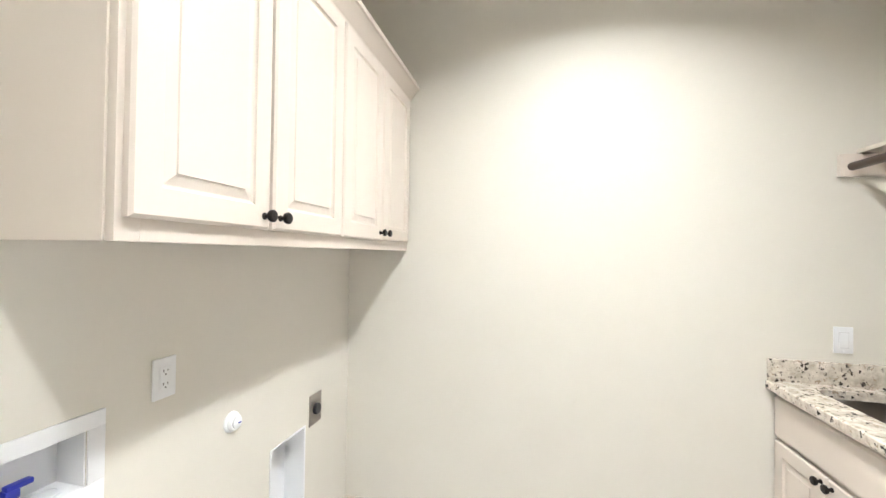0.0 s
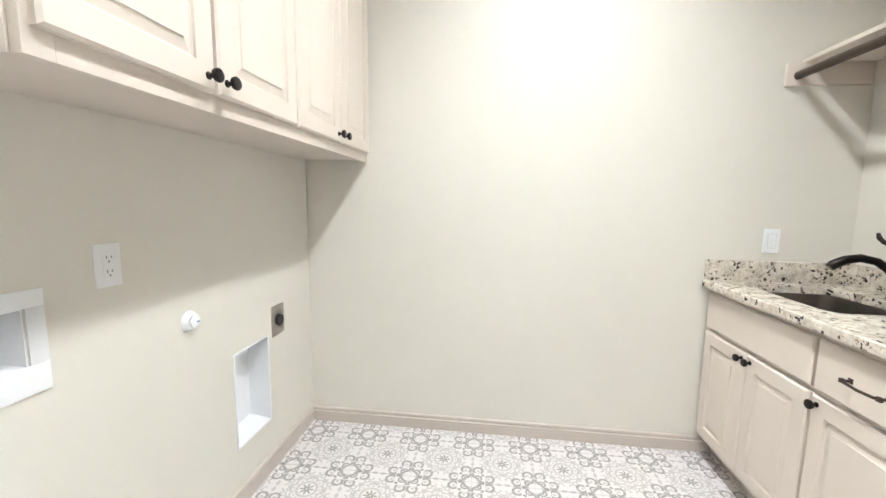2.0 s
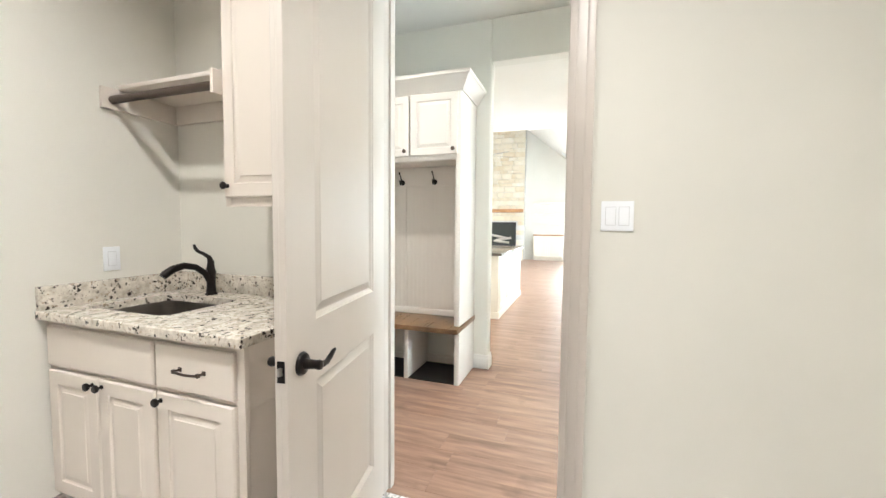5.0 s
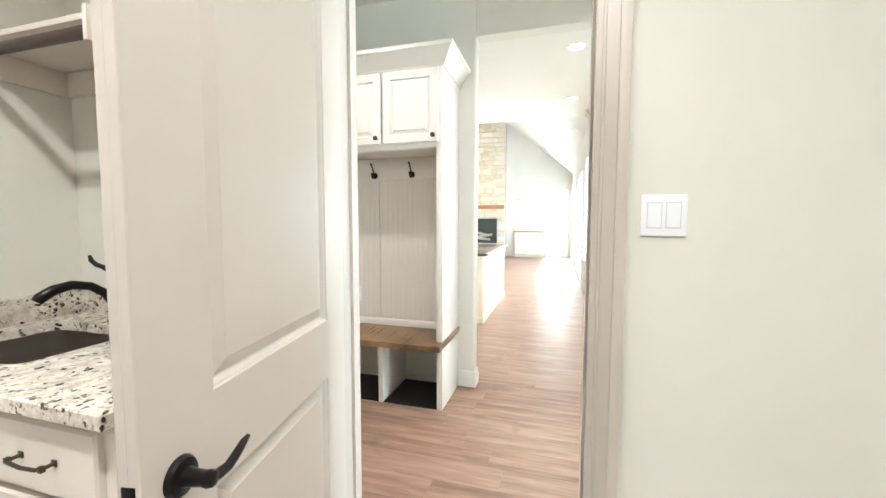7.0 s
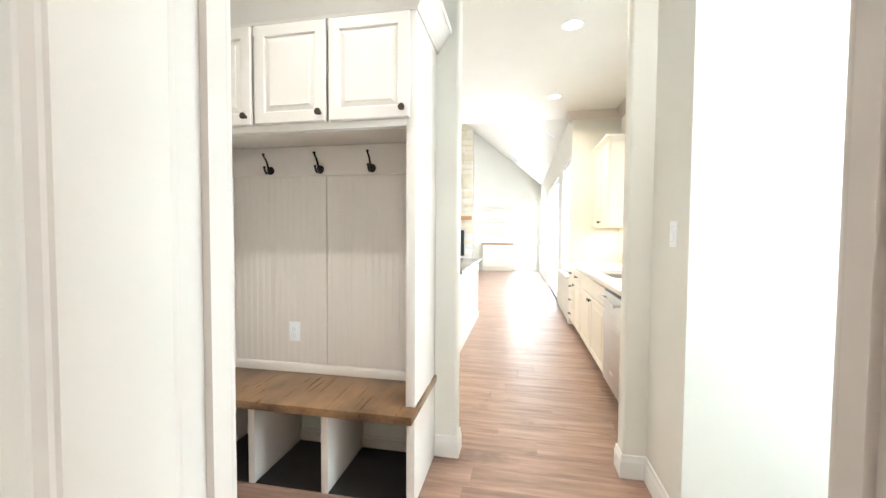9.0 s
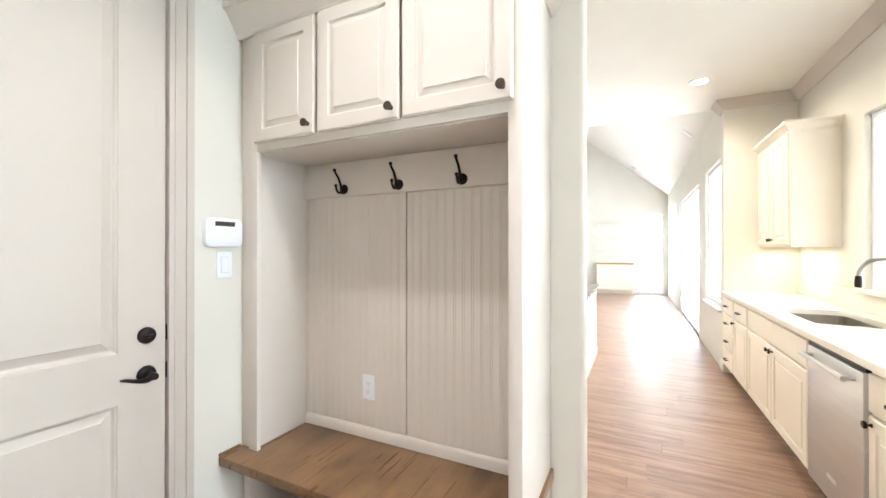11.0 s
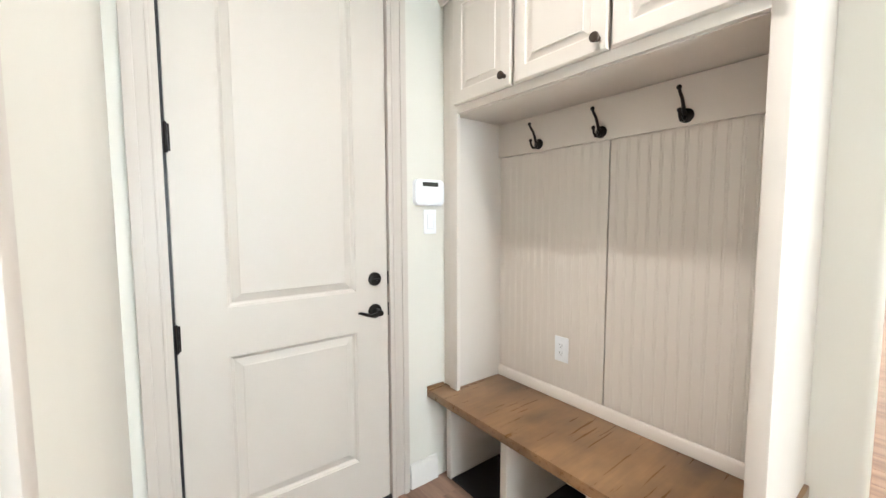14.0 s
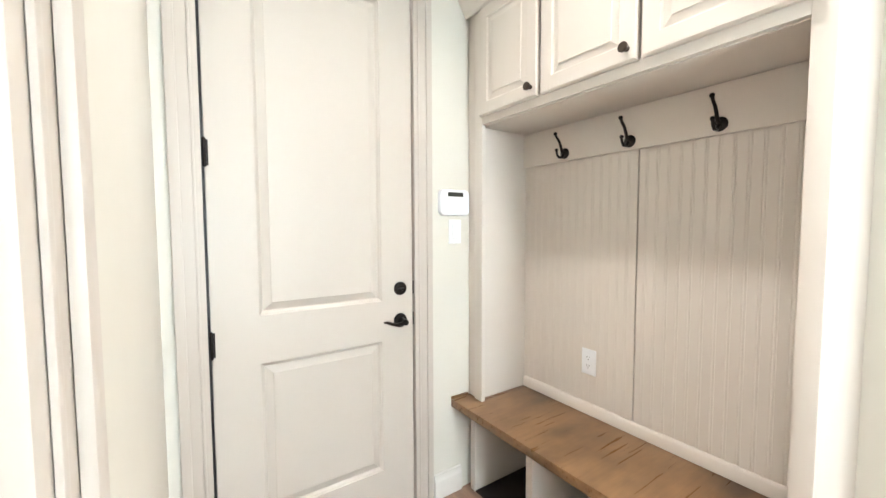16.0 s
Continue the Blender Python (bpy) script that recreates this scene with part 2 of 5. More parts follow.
BLUE = paint("blue_handle", (0.015, 0.03, 0.38), 0.35, 60, 0.0, 0.05)
STEEL = paint("brushed_steel", (0.42, 0.39, 0.36), 0.30, 160, 0.06, 0.08, (1, 12, 12), metal=1.0)
SILVER = paint("appliance_steel", (0.62, 0.62, 0.62), 0.34, 160, 0.04, 0.05, (1, 1, 14), metal=0.85)
QUARTZ = paint("pale_quartz", (0.80, 0.76, 0.68), 0.15, 60, 0.0, 0.05)
DARKSTONE = paint("dark_stone", (0.10, 0.085, 0.07), 0.15, 60, 0.0, 0.35)
SCREEN = paint("dark_screen", (0.05, 0.055, 0.05), 0.15, 60, 0.0, 0.05)
DARKROD = paint("stained_rod", (0.045, 0.026, 0.018), 0.35, 90, 0.1, 0.2)
PLATEGAP = paint("plate_gap", (0.60, 0.61, 0.63), 0.5, 60, 0.0, 0.02)
GROUT = paint("grout", (0.60, 0.58, 0.56), 0.85, 200, 0.3, 0.08)
LOGS = paint("ceramic_log", (0.42, 0.38, 0.33), 0.8, 40, 0.4, 0.3)
SOOT = paint("fire_black", (0.02, 0.02, 0.022), 0.5, 60, 0.2, 0.2)
GRANITE = granite("granite")
BENCHWOOD = blotched_wood("bench_wood", (0.065, 0.031, 0.013), (0.30, 0.168, 0.078), 0.27, 1)
MANTEL = wood("mantel_wood", (0.25, 0.11, 0.04), (0.5, 0.25, 0.10), 0.5, 1)
PLANK = wood("plank_wood", (0.132, 0.069, 0.046), (0.365, 0.224, 0.156), 0.38, 1, per_object=True)
PLANKFAR = wood("plank_wood_far", (0.132, 0.069, 0.046), (0.365, 0.224, 0.156), 0.38, 1, island=True)
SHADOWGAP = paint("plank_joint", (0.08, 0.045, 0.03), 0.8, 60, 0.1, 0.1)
TILE = tile_pattern("patterned_tile")
STONE = stone_mat("fireplace_stone")
GLASS = glass_mat("window_glass")
LAMP = glow("lamp_glow", (1.0, 0.95, 0.86), 14)
# outdoor brightness put into emission, for the backdrop sheets beyond the windows
BACKDROP_GLOW = glow("backdrop_glow", (0.93, 0.98, 1.0), 3.0)

# ---- mesh helpers ----


def quad(bm, *pts):
    bm.faces.new([bm.verts.new(q) for q in pts])


def box(bm, x0, x1, y0, y1, z0, z1, bevel=0.0):
    c = Matrix.Translation(((x0 + x1) / 2, (y0 + y1) / 2, (z0 + z1) / 2)) @ Matrix.Diagonal((abs(x1 - x0), abs(y1 - y0), abs(z1 - z0), 1))
    made = bmesh.ops.create_cube(bm, size=1, matrix=c)["verts"]
    if bevel:
        edges = list({e for v in made for e in v.link_edges})
        bmesh.ops.bevel(bm, geom=edges, offset=bevel, segments=2, affect="EDGES", profile=0.6)
    return bm


def boxes(*rows, bevel=0.0):
    bm = bmesh.new()
    for r in rows:
        box(bm, *r, bevel=bevel)
    return bm


def tube(bm, pts, radii, n=12, flat=1.0):
    """A rod swept along points, closed at both ends."""
    pts = [Vector(q) for q in pts]
    rings, side = [], None
    for i, q in enumerate(pts):
        d = (pts[min(i + 1, len(pts) - 1)] - pts[max(i - 1, 0)]).normalized()
        if side is None:
            side = d.orthogonal().normalized()
        side = (side - d * side.dot(d)).normalized()
        up = d.cross(side)
        r = radii[i] if isinstance(radii, (list, tuple)) else radii
        rings.append([bm.verts.new(q + (side * math.cos(2 * math.pi * k / n) + up * math.sin(2 * math.pi * k / n) * flat) * r) for k in range(n)])
    for a, b in zip(rings, rings[1:]):
        for k in range(n):
            bm.faces.new((a[k], a[(k + 1) % n], b[(k + 1) % n], b[k]))
    bm.faces.new(rings[0][::-1])
    bm.faces.new(rings[-1])
    return bm


def arc(p0, p1, p2, n=10):
    p0, p1, p2 = Vector(p0), Vector(p1), Vector(p2)
    return [p0.lerp(p1, i / n).lerp(p1.lerp(p2, i / n), i / n) for i in range(n + 1)]


def lathe(bm, profile, m=Matrix(), n=20):
    """Turns (radius, height) rows about z, then places them by m."""
    rings = [[bm.verts.new(m @ Vector((max(r, 1e-4) * math.cos(2 * math.pi * k / n), max(r, 1e-4) * math.sin(2 * math.pi * k / n), z))) for k in range(n)] for r, z in profile]
    for a, b in zip(rings, rings[1:]):
        for k in range(n):
            bm.faces.new((a[k], a[(k + 1) % n], b[(k + 1) % n], b[k]))
    bm.faces.new(rings[0][::-1])
    bm.faces.new(rings[-1])
    return bm


def extrude_profile(bm, prof, path, closed_ends=True):
    """Sweeps a profile of (out, up) rows along a level path of (x, y), mitred at its corners; out is to the path's right."""
    path = [Vector((x, y, 0)) for x, y in path]
    rows = []
    for i, q in enumerate(path):
        ds = []
        if i:
            ds.append((path[i] - path[i - 1]).normalized())
        if i < len(path) - 1:
            ds.append((path[i + 1] - path[i]).normalized())
        ns = [Vector((d.y, -d.x, 0)) for d in ds]
        nrm = sum(ns, Vector()).normalized()
        k = 1 / max(0.3, nrm.dot(ns[0]))
        rows.append([bm.verts.new(q + nrm * (o * k) + Vector((0, 0, u))) for o, u in prof])
    for a, b in zip(rows, rows[1:]):
        for k in range(len(prof)):
            bm.faces.new((a[k], a[(k + 1) % len(prof)], b[(k + 1) % len(prof)], b[k]))
    if closed_ends:
        bm.faces.new(rows[0])
        bm.faces.new(rows[-1][::-1])
    return bm


def panelled(x0, x1, z0, z1, y, t, panels, rings, edge=0.004):
    """A slab facing -y with its front at y, t thick, with shaped panels (x0, x1, z0, z1). rings: (inset, depth) rows."""
    bm = bmesh.new()
    ex0, ex1, ez0, ez1 = x0 + edge, x1 - edge, z0 + edge, z1 - edge
    xs = sorted({ex0, ex1, *[q for p in panels for q in p[:2]]})
    zs = sorted({ez0, ez1, *[q for p in panels for q in p[2:]]})
    inside = lambda cx, cz: any(p[0] < cx < p[1] and p[2] < cz < p[3] for p in panels)
    for a, b in zip(xs, xs[1:]):
        for c, d in zip(zs, zs[1:]):
            if not inside((a + b) / 2, (c + d) / 2):
                quad(bm, (a, y, c), (b, y, c), (b, y, d), (a, y, d))
    corner = lambda q, i, dep: [(q[0] + i, y + dep, q[2] + i), (q[1] - i, y + dep, q[2] + i), (q[1] - i, y + dep, q[3] - i), (q[0] + i, y + dep, q[3] - i)]
    for q in panels:
        loops = [corner(q, 0, 0)] + [corner(q, i, dep) for i, dep in rings]
        for a, b in zip(loops, loops[1:]):
            for k in range(4):
                quad(bm, a[k], a[(k + 1) % 4], b[(k + 1) % 4], b[k])
        quad(bm, *loops[-1])
    whole = (ex0, ex1, ez0, ez1)
    a, b, c = corner(whole, 0, 0), corner((x0, x1, z0, z1), 0, edge), corner((x0, x1, z0, z1), 0, t)
    for u, v in ((a, b), (b, c)):
        for k in range(4):
            quad(bm, u[k], u[(k + 1) % 4], v[(k + 1) % 4], v[k])
    quad(bm, *c)
    bmesh.ops.remove_doubles(bm, verts=bm.verts, dist=1e-5)
    return bm


RAISED = [(0.002, 0.0055), (0.006, 0.0085), (0.009, 0.0088), (0.031, 0.0038), (0.0325, 0.0005)]
MOULDED = [(0.002, 0.004), (0.006, 0.006), (0.012, 0.014), (0.016, 0.0155), (0.042, 0.0065), (0.045, 0.0045)]
FLATPAN = [(0.003, 0.004), (0.012, 0.006)]


def mesh_of(bm, name, material):
    bmesh.ops.recalc_face_normals(bm, faces=bm.faces)
    me = bpy.data.meshes.new(name)
    bm.to_mesh(me)
    bm.free()
    me.materials.append(material)
    return me


def smooth(ob, angle=35):
    ob.data.shade_smooth()
    ob.data.set_sharp_from_angle(angle=radians(angle))
    return ob


CRISP = ("slab_front", "slab_back", "door", "drawer", "false_front", "end_panel", "crown")


def part(name, bm, material, parent, label=""):
    ob = new(name, mesh_of(bm, name, material))
    ob.parent = parent
    smooth(ob, 14 if name in CRISP else 38)
    return tagged(ob, label) if label else ob


def thing(name, m, label, category, group=""):
    ob = new(name)
    ob.empty_display_size = 0.1
    ob.matrix_world = m
    return tagged(ob, label, category, group)


def solid(name, bm, material, label="", category="", kind="", group=""):
    ob = new(name, mesh_of(bm, name, material))
    smooth(ob)
    return tagged(ob, label, category, group, kind)


def wall(name, axis, a0, a1, u0, u1, z0, z1, holes=(), label="painted drywall wall", material=None):
    """A wall across x or y from a0 to a1, along the other axis, with openings (u0, u1, z0, z1) right through it."""
    us = sorted({u0, u1, *[q for h in holes for q in h[:2]]})
    zs = sorted({z0, z1, *[q for h in holes for q in h[2:]]})
    us, zs = [u for u in us if u0 <= u <= u1], [z for z in zs if z0 <= z <= z1]
    full = {(i, k): not any(h[0] < (us[i] + us[i + 1]) / 2 < h[1] and h[2] < (zs[k] + zs[k + 1]) / 2 < h[3] for h in holes)
            for i in range(len(us) - 1) for k in range(len(zs) - 1)}
    bm = bmesh.new()
    at = lambda a, u, z: (a, u, z) if axis == "x" else (u, a, z)
    for (i, k), on in full.items():
        if not on:
            continue
        a, b, c, d = us[i], us[i + 1], zs[k], zs[k + 1]
        for s in (a0, a1):
            quad(bm, at(s, a, c), at(s, b, c), at(s, b, d), at(s, a, d))
        for (di, dk), (p, q) in (((-1, 0), ((a, c), (a, d))), ((1, 0), ((b, c), (b, d))), ((0, -1), ((a, c), (b, c))), ((0, 1), ((a, d), (b, d)))):
            if not full.get((i + di, k + dk), False):
                quad(bm, at(a0, *p), at(a1, *p), at(a1, *q), at(a0, *q))
    bmesh.ops.remove_doubles(bm, verts=bm.verts, dist=1e-5)
    return solid(name, bm, material or WALL, label, "wall", "structure")


# ---- the laundry shell ----
W, N, E, S, H = -1.04, 2.04, 1.668, -1.35, 3.05
EO = 1.755
wall("wall_west", "x", W - 0.12, W, S - 0.12, N + 0.12, -0.05, H, [(0.49, 0.69, 0.90, 1.035), (1.37, 1.61, 0.25, 0.652)], "pale greige painted laundry wall with pipe openings")
wall("wall_north", "y", N, N + 0.12, W, E + 0.02, -0.05, H, (), "pale greige painted laundry wall")
wall("wall_south", "y", S - 0.12, S, W, E, -0.05, H, (), "pale greige painted laundry wall")
DOOR_Y0, DOOR_Y1, DOOR_H = -0.075, 0.765, 2.465
wall("wall_east", "x", E, EO, S - 0.12, N + 0.20, -0.05, H, [(DOOR_Y0, DOOR_Y1, -0.05, DOOR_H)], "pale greige painted wall with a doorway")
solid("ceiling", boxes((W - 0.12, EO, S - 0.12, N + 0.12, H, H + 0.1)), CEIL, "white painted ceiling", "ceiling", "structure")

# ---- hall, kitchen and living shell ----
HN, HX, HS = 2.09, 3.45, -2.2
GX0, GX1, GH = 1.857, 2.722, 2.465
wall("wall_hall_north", "y", HN, HN + 0.14, EO, 3.57, -0.05, H, [(GX0, GX1, -0.05, GH)], "pale painted hall wall with a door")
# end of the hall towards the kitchen, with a wide opening and soft rounded corners
OY0, OY1, OH = -0.25, 0.655, 2.69


def rounded_end_wall():
    bm = bmesh.new()
    box(bm, HX, 3.57, OY1, HN, -0.05, H)
    box(bm, HX, 3.57, OY0, OY1, OH, H)
    box(bm, HX, 3.57, -0.5, OY0, -0.05, H)
    upright = [e for e in bm.edges if abs(e.verts[0].co.z - e.verts[1].co.z) > 1 and all(abs(v.co.y - OY1) < 1e-4 or abs(v.co.y - OY0) < 1e-4 for v in e.verts)]
    bmesh.ops.bevel(bm, geom=upright, offset=0.02, segments=4, affect="EDGES", profile=0.5)
    return bm


solid("wall_hall_east", rounded_end_wall(), WALL, "painted wall with a rounded-corner opening", "wall", "structure")
wall("wall_hall_south_stub", "y", -0.49, -0.37, 3.0, HX, -0.05, H, (), "pale painted wall stub with a switch")
wall("wall_corridor_east", "x", 3.0, 3.12, HS, -0.49, -0.05, H, (), "pale painted corridor wall")
wall("wall_corridor_south", "y", HS - 0.12, HS, EO - 0.12, 3.12, -0.05, H, [(1.95, 2.85, 0.55, 2.3)], "pale painted corridor wall with a window")
wall("wall_corridor_west", "x", E, EO, HS, S - 0.12, -0.05, H, (), "pale painted corridor wall")
solid("ceiling_hall", boxes((EO, 3.57, HS - 0.12, HN + 0.14, H, H + 0.1)), CEIL, "white painted ceiling", "ceiling", "structure")
KS, LS, KX, FX, LN = -1.07, -0.42, 7.15, 15.5, 6.4
wall("wall_kitchen_south", "y", KS - 0.14, KS, 3.12, KX + 0.14, -0.05, H, [(3.95, 5.85, 1.08, 2.39)], "pale kitchen wall with a wide window")
wall("wall_kitchen_west", "x", HX, 3.57, KS, -0.5, -0.05, H)
wall("wall_kitchen_west_north", "x", HX, 3.57, HN + 0.14, LN, -0.05, H)
wall("wall_kitchen_return", "x", KX, KX + 0.12, KS, LS - 0.12, -0.05, H)
wall("wall_living_south", "y", LS - 0.12, LS, KX, FX, -0.05, H, [(7.32, 8.40, 0.68, 2.45), (9.1, 12.0, -0.05, 2.42), (13.2, 14.8, 0.68, 2.55)], "pale living room wall with tall glazing")
wall("wall_living_north", "y", LN, LN + 0.12, HX, FX + 0.12, -0.05, H)
wall("wall_living_east", "x", FX, FX + 0.12, LS - 0.12, LN, -0.05, 6.2, [(-0.3, 0.48, 0.02, 2.5)], "pale far wall with a glazed door")
solid("ceiling_kitchen", boxes((3.57, KX + 0.3, KS - 0.14, LN, H, H + 0.1)), CEIL, "white painted ceiling", "ceiling", "structure")


def vault():
    bm = bmesh.new()
    ridge = (LS + LN) / 2
    prof = [(LS - 0.12, H - 0.1), (ridge, H + 2.75), (LN + 0.12, H - 0.1), (LN + 0.12, H + 0.1), (ridge, H + 2.95), (LS - 0.12, H + 0.1)]
    a = [bm.verts.new((KX + 0.3, y, z)) for y, z in prof]
    b = [bm.verts.new((FX + 0.12, y, z)) for y, z in prof]
    for k in range(6):
        bm.faces.new((a[k], a[(k + 1) % 6], b[(k + 1) % 6], b[k]))
    bm.faces.new(a)
    bm.faces.new(b)
    return bm


solid("ceiling_living", vault(), CEIL, "white vaulted ceiling", "ceiling", "structure")
gable = bmesh.new()
gp = [(LS, H + 0.1), (LN, H + 0.1), ((LS + LN) / 2, H + 2.85)]
ga, gb = [gable.verts.new((KX + 0.20, y, z)) for y, z in gp], [gable.verts.new((KX + 0.30, y, z)) for y, z in gp]
for k in range(3):
    gable.faces.new((ga[k], ga[(k + 1) % 3], gb[(k + 1) % 3], gb[k]))
gable.faces.new(ga), gable.faces.new(gb)
solid("wall_gable", gable, WALL, "pale gable wall over the kitchen", "wall", "structure")

# ground outside; the self-lit garden backdrop follows with the windows
solid("ground", boxes((-60, 90, -80, 60, -0.4, -0.12)), paint("lawn", (0.10, 0.13, 0.05), 0.9, 30, 0.4, 0.3), "pale lawn outside the windows", "ground", "structure")


solid("patio", boxes((15.63, 23.5, -8.5, 6.0, -0.13, -0.02), (7.0, 15.62, -8.5, -0.55, -0.13, -0.02)), paint("concrete", (0.55, 0.54, 0.51), 0.8, 40, 0.4, 0.12), "pale concrete patio outside the glazed doors", "patio", "structure")

# ---- trim ----
BASEPROF = [(0, 0), (0.015, 0), (0.015, 0.056), (0.006, 0.059), (0.006, 0.064), (0.010, 0.068), (0.008, 0.076), (0.003, 0.08), (0, 0.08)]
BASETALL = [(0, 0), (0.014, 0), (0.014, 0.085), (0.012, 0.092), (0.008, 0.098), (0.006, 0.12), (0, 0.125)]


def skirting(path, prof=BASEPROF, material=None):
    solid("baseboard", extrude_profile(bmesh.new(), prof, path), material or TRIM, "painted greige baseboard with a moulded top", "baseboard", "structure")


skirting([(W, S), (W, N), (1.09, N)])
skirting([(E, -0.165), (E, S), (W, S)])
# whiter copy of the greige trim paint, with the daylight put into its colour
DAYLIT_TRIM = paint("daylit_trim_paint", (0.70, 0.68, 0.65), 0.36, 150, 0.05, 0.03)
skirting([(2.80, HN), (2.96, HN)], BASETALL, DAYLIT_TRIM)
skirting([(HX, 0.783), (HX, OY1 - 0.0), (3.57, OY1 - 0.0)], BASETALL, DAYLIT_TRIM)
skirting([(3.57, OY0), (HX, OY0), (HX, -0.37), (3.0, -0.37), (3.0, HS)], BASETALL, DAYLIT_TRIM)
skirting([(7.32, LS), (KX, LS)], BASETALL, DAYLIT_TRIM)
skirting([(EO, HS), (EO, -0.16)], BASETALL, DAYLIT_TRIM)


def casing(name, axis, face, out, u0, u1, top, width=0.085):
    """Moulded boards round a doorway on one wall face; out: +1 or -1 along the axis."""
    bm = bmesh.new()

    def board(ua, ub, za, zb, t0, t1):
        lo, hi = sorted((face + out * t0, face + out * t1))
        box(bm, *((lo, hi, ua, ub) if axis == "x" else (ua, ub, lo, hi)), za, zb, bevel=0.003)
    for ua, ub in ((u0 - width, u0 + 0.006), (u1 - 0.006, u1 + width)):
        board(ua, ub, 0, top, 0, 0.012)
        outer = (ua, ua + 0.03) if ua < u0 - 0.01 and ub < u1 else (ub - 0.03, ub)
        board(*outer, 0, top + width - 0.002, 0.012, 0.020)
        mid = (u0 - 0.022, u0 - 0.012) if ub < u1 else (u1 + 0.012, u1 + 0.022)
        board(*mid, 0, top + 0.02, 0.012, 0.016)
    board(u0 - width, u1 + width, top, top + width, 0, 0.012)
    board(u0 - width + 0.031, u1 + width - 0.031, top + width - 0.03, top + width, 0.012, 0.020)
    solid(name, bm, TRIM, "painted greige door casing with moulded edges", "door casing", "structure")


casing("trim", "x", E, -1, DOOR_Y0 + 0.02, DOOR_Y1 - 0.02, DOOR_H - 0.02)
casing("trim", "x", EO, 1, DOOR_Y0 + 0.02, DOOR_Y1 - 0.02, DOOR_H - 0.02)
casing("trim", "y", HN, -1, GX0 + 0.02, GX1 - 0.02, GH - 0.02)
# jambs with stops
solid("door_jamb", boxes((E, EO, DOOR_Y0, DOOR_Y0 + 0.02, 0, DOOR_H), (E, EO, DOOR_Y1 - 0.02, DOOR_Y1, 0, DOOR_H), (E, EO, DOOR_Y0 + 0.02, DOOR_Y1 - 0.02, DOOR_H - 0.02, DOOR_H),
      (E + 0.045, E + 0.08, DOOR_Y0 + 0.02, DOOR_Y0 + 0.032, 0, DOOR_H - 0.02), (E + 0.045, E + 0.08, DOOR_Y1 - 0.032, DOOR_Y1 - 0.02, 0, DOOR_H - 0.02)), TRIM, "painted greige door jamb with stops", "door jamb", "structure")
solid("door_jamb", boxes((GX0, GX0 + 0.02, HN, HN + 0.14, 0, GH), (GX1 - 0.02, GX1, HN, HN + 0.14, 0, GH), (GX0 + 0.02, GX1 - 0.02, HN, HN + 0.14, GH - 0.02, GH)), TRIM, "painted greige door jamb", "door jamb", "structure")
solid("threshold", boxes((GX0 + 0.02, GX1 - 0.02, HN - 0.004, HN + 0.13, -0.02, 0.012), bevel=0.003), BLACK, "dark metal threshold under the garage door", "threshold", "structure")
strike = thing("strike_plate", pose(E + 0.025, DOOR_Y0 + 0.02, 0.90), "dark bronze strike plate on the door jamb", "strike plate")
part("plate", boxes((-0.018, 0.02, 0.0, 0.003, -0.03, 0.03), bevel=0.001), BRONZE, strike)
part("lip", boxes((-0.028, -0.016, -0.002, 0.004, -0.018, 0.018), bevel=0.001), BRONZE, strike)


# ---- doors ----
def lever_bm(bm, y, side=1):
    """Wave lever on a round rose; y faces out, lever along +x times side."""
    out = pose(0, 0, 0, 90)
    lathe(bm, [(0.033, 0), (0.033, 0.004), (0.029, 0.010), (0.016, 0.013), (0.014, 0.022), (0.0125, 0.045), (0.0145, 0.052), (0.012, 0.060), (0.004, 0.062)], pose(0, y, 0) @ out)
    pts = [(0, y - 0.050, 0), (side * 0.018, y - 0.053, -0.004), (side * 0.042, y - 0.054, -0.006), (side * 0.065, y - 0.053, 0.001), (side * 0.088, y - 0.052, 0.010), (side * 0.104, y - 0.051, 0.013)]
    tube(bm, pts, [0.010, 0.0095, 0.0085, 0.008, 0.007, 0.004], 12, 0.8)
    return bm


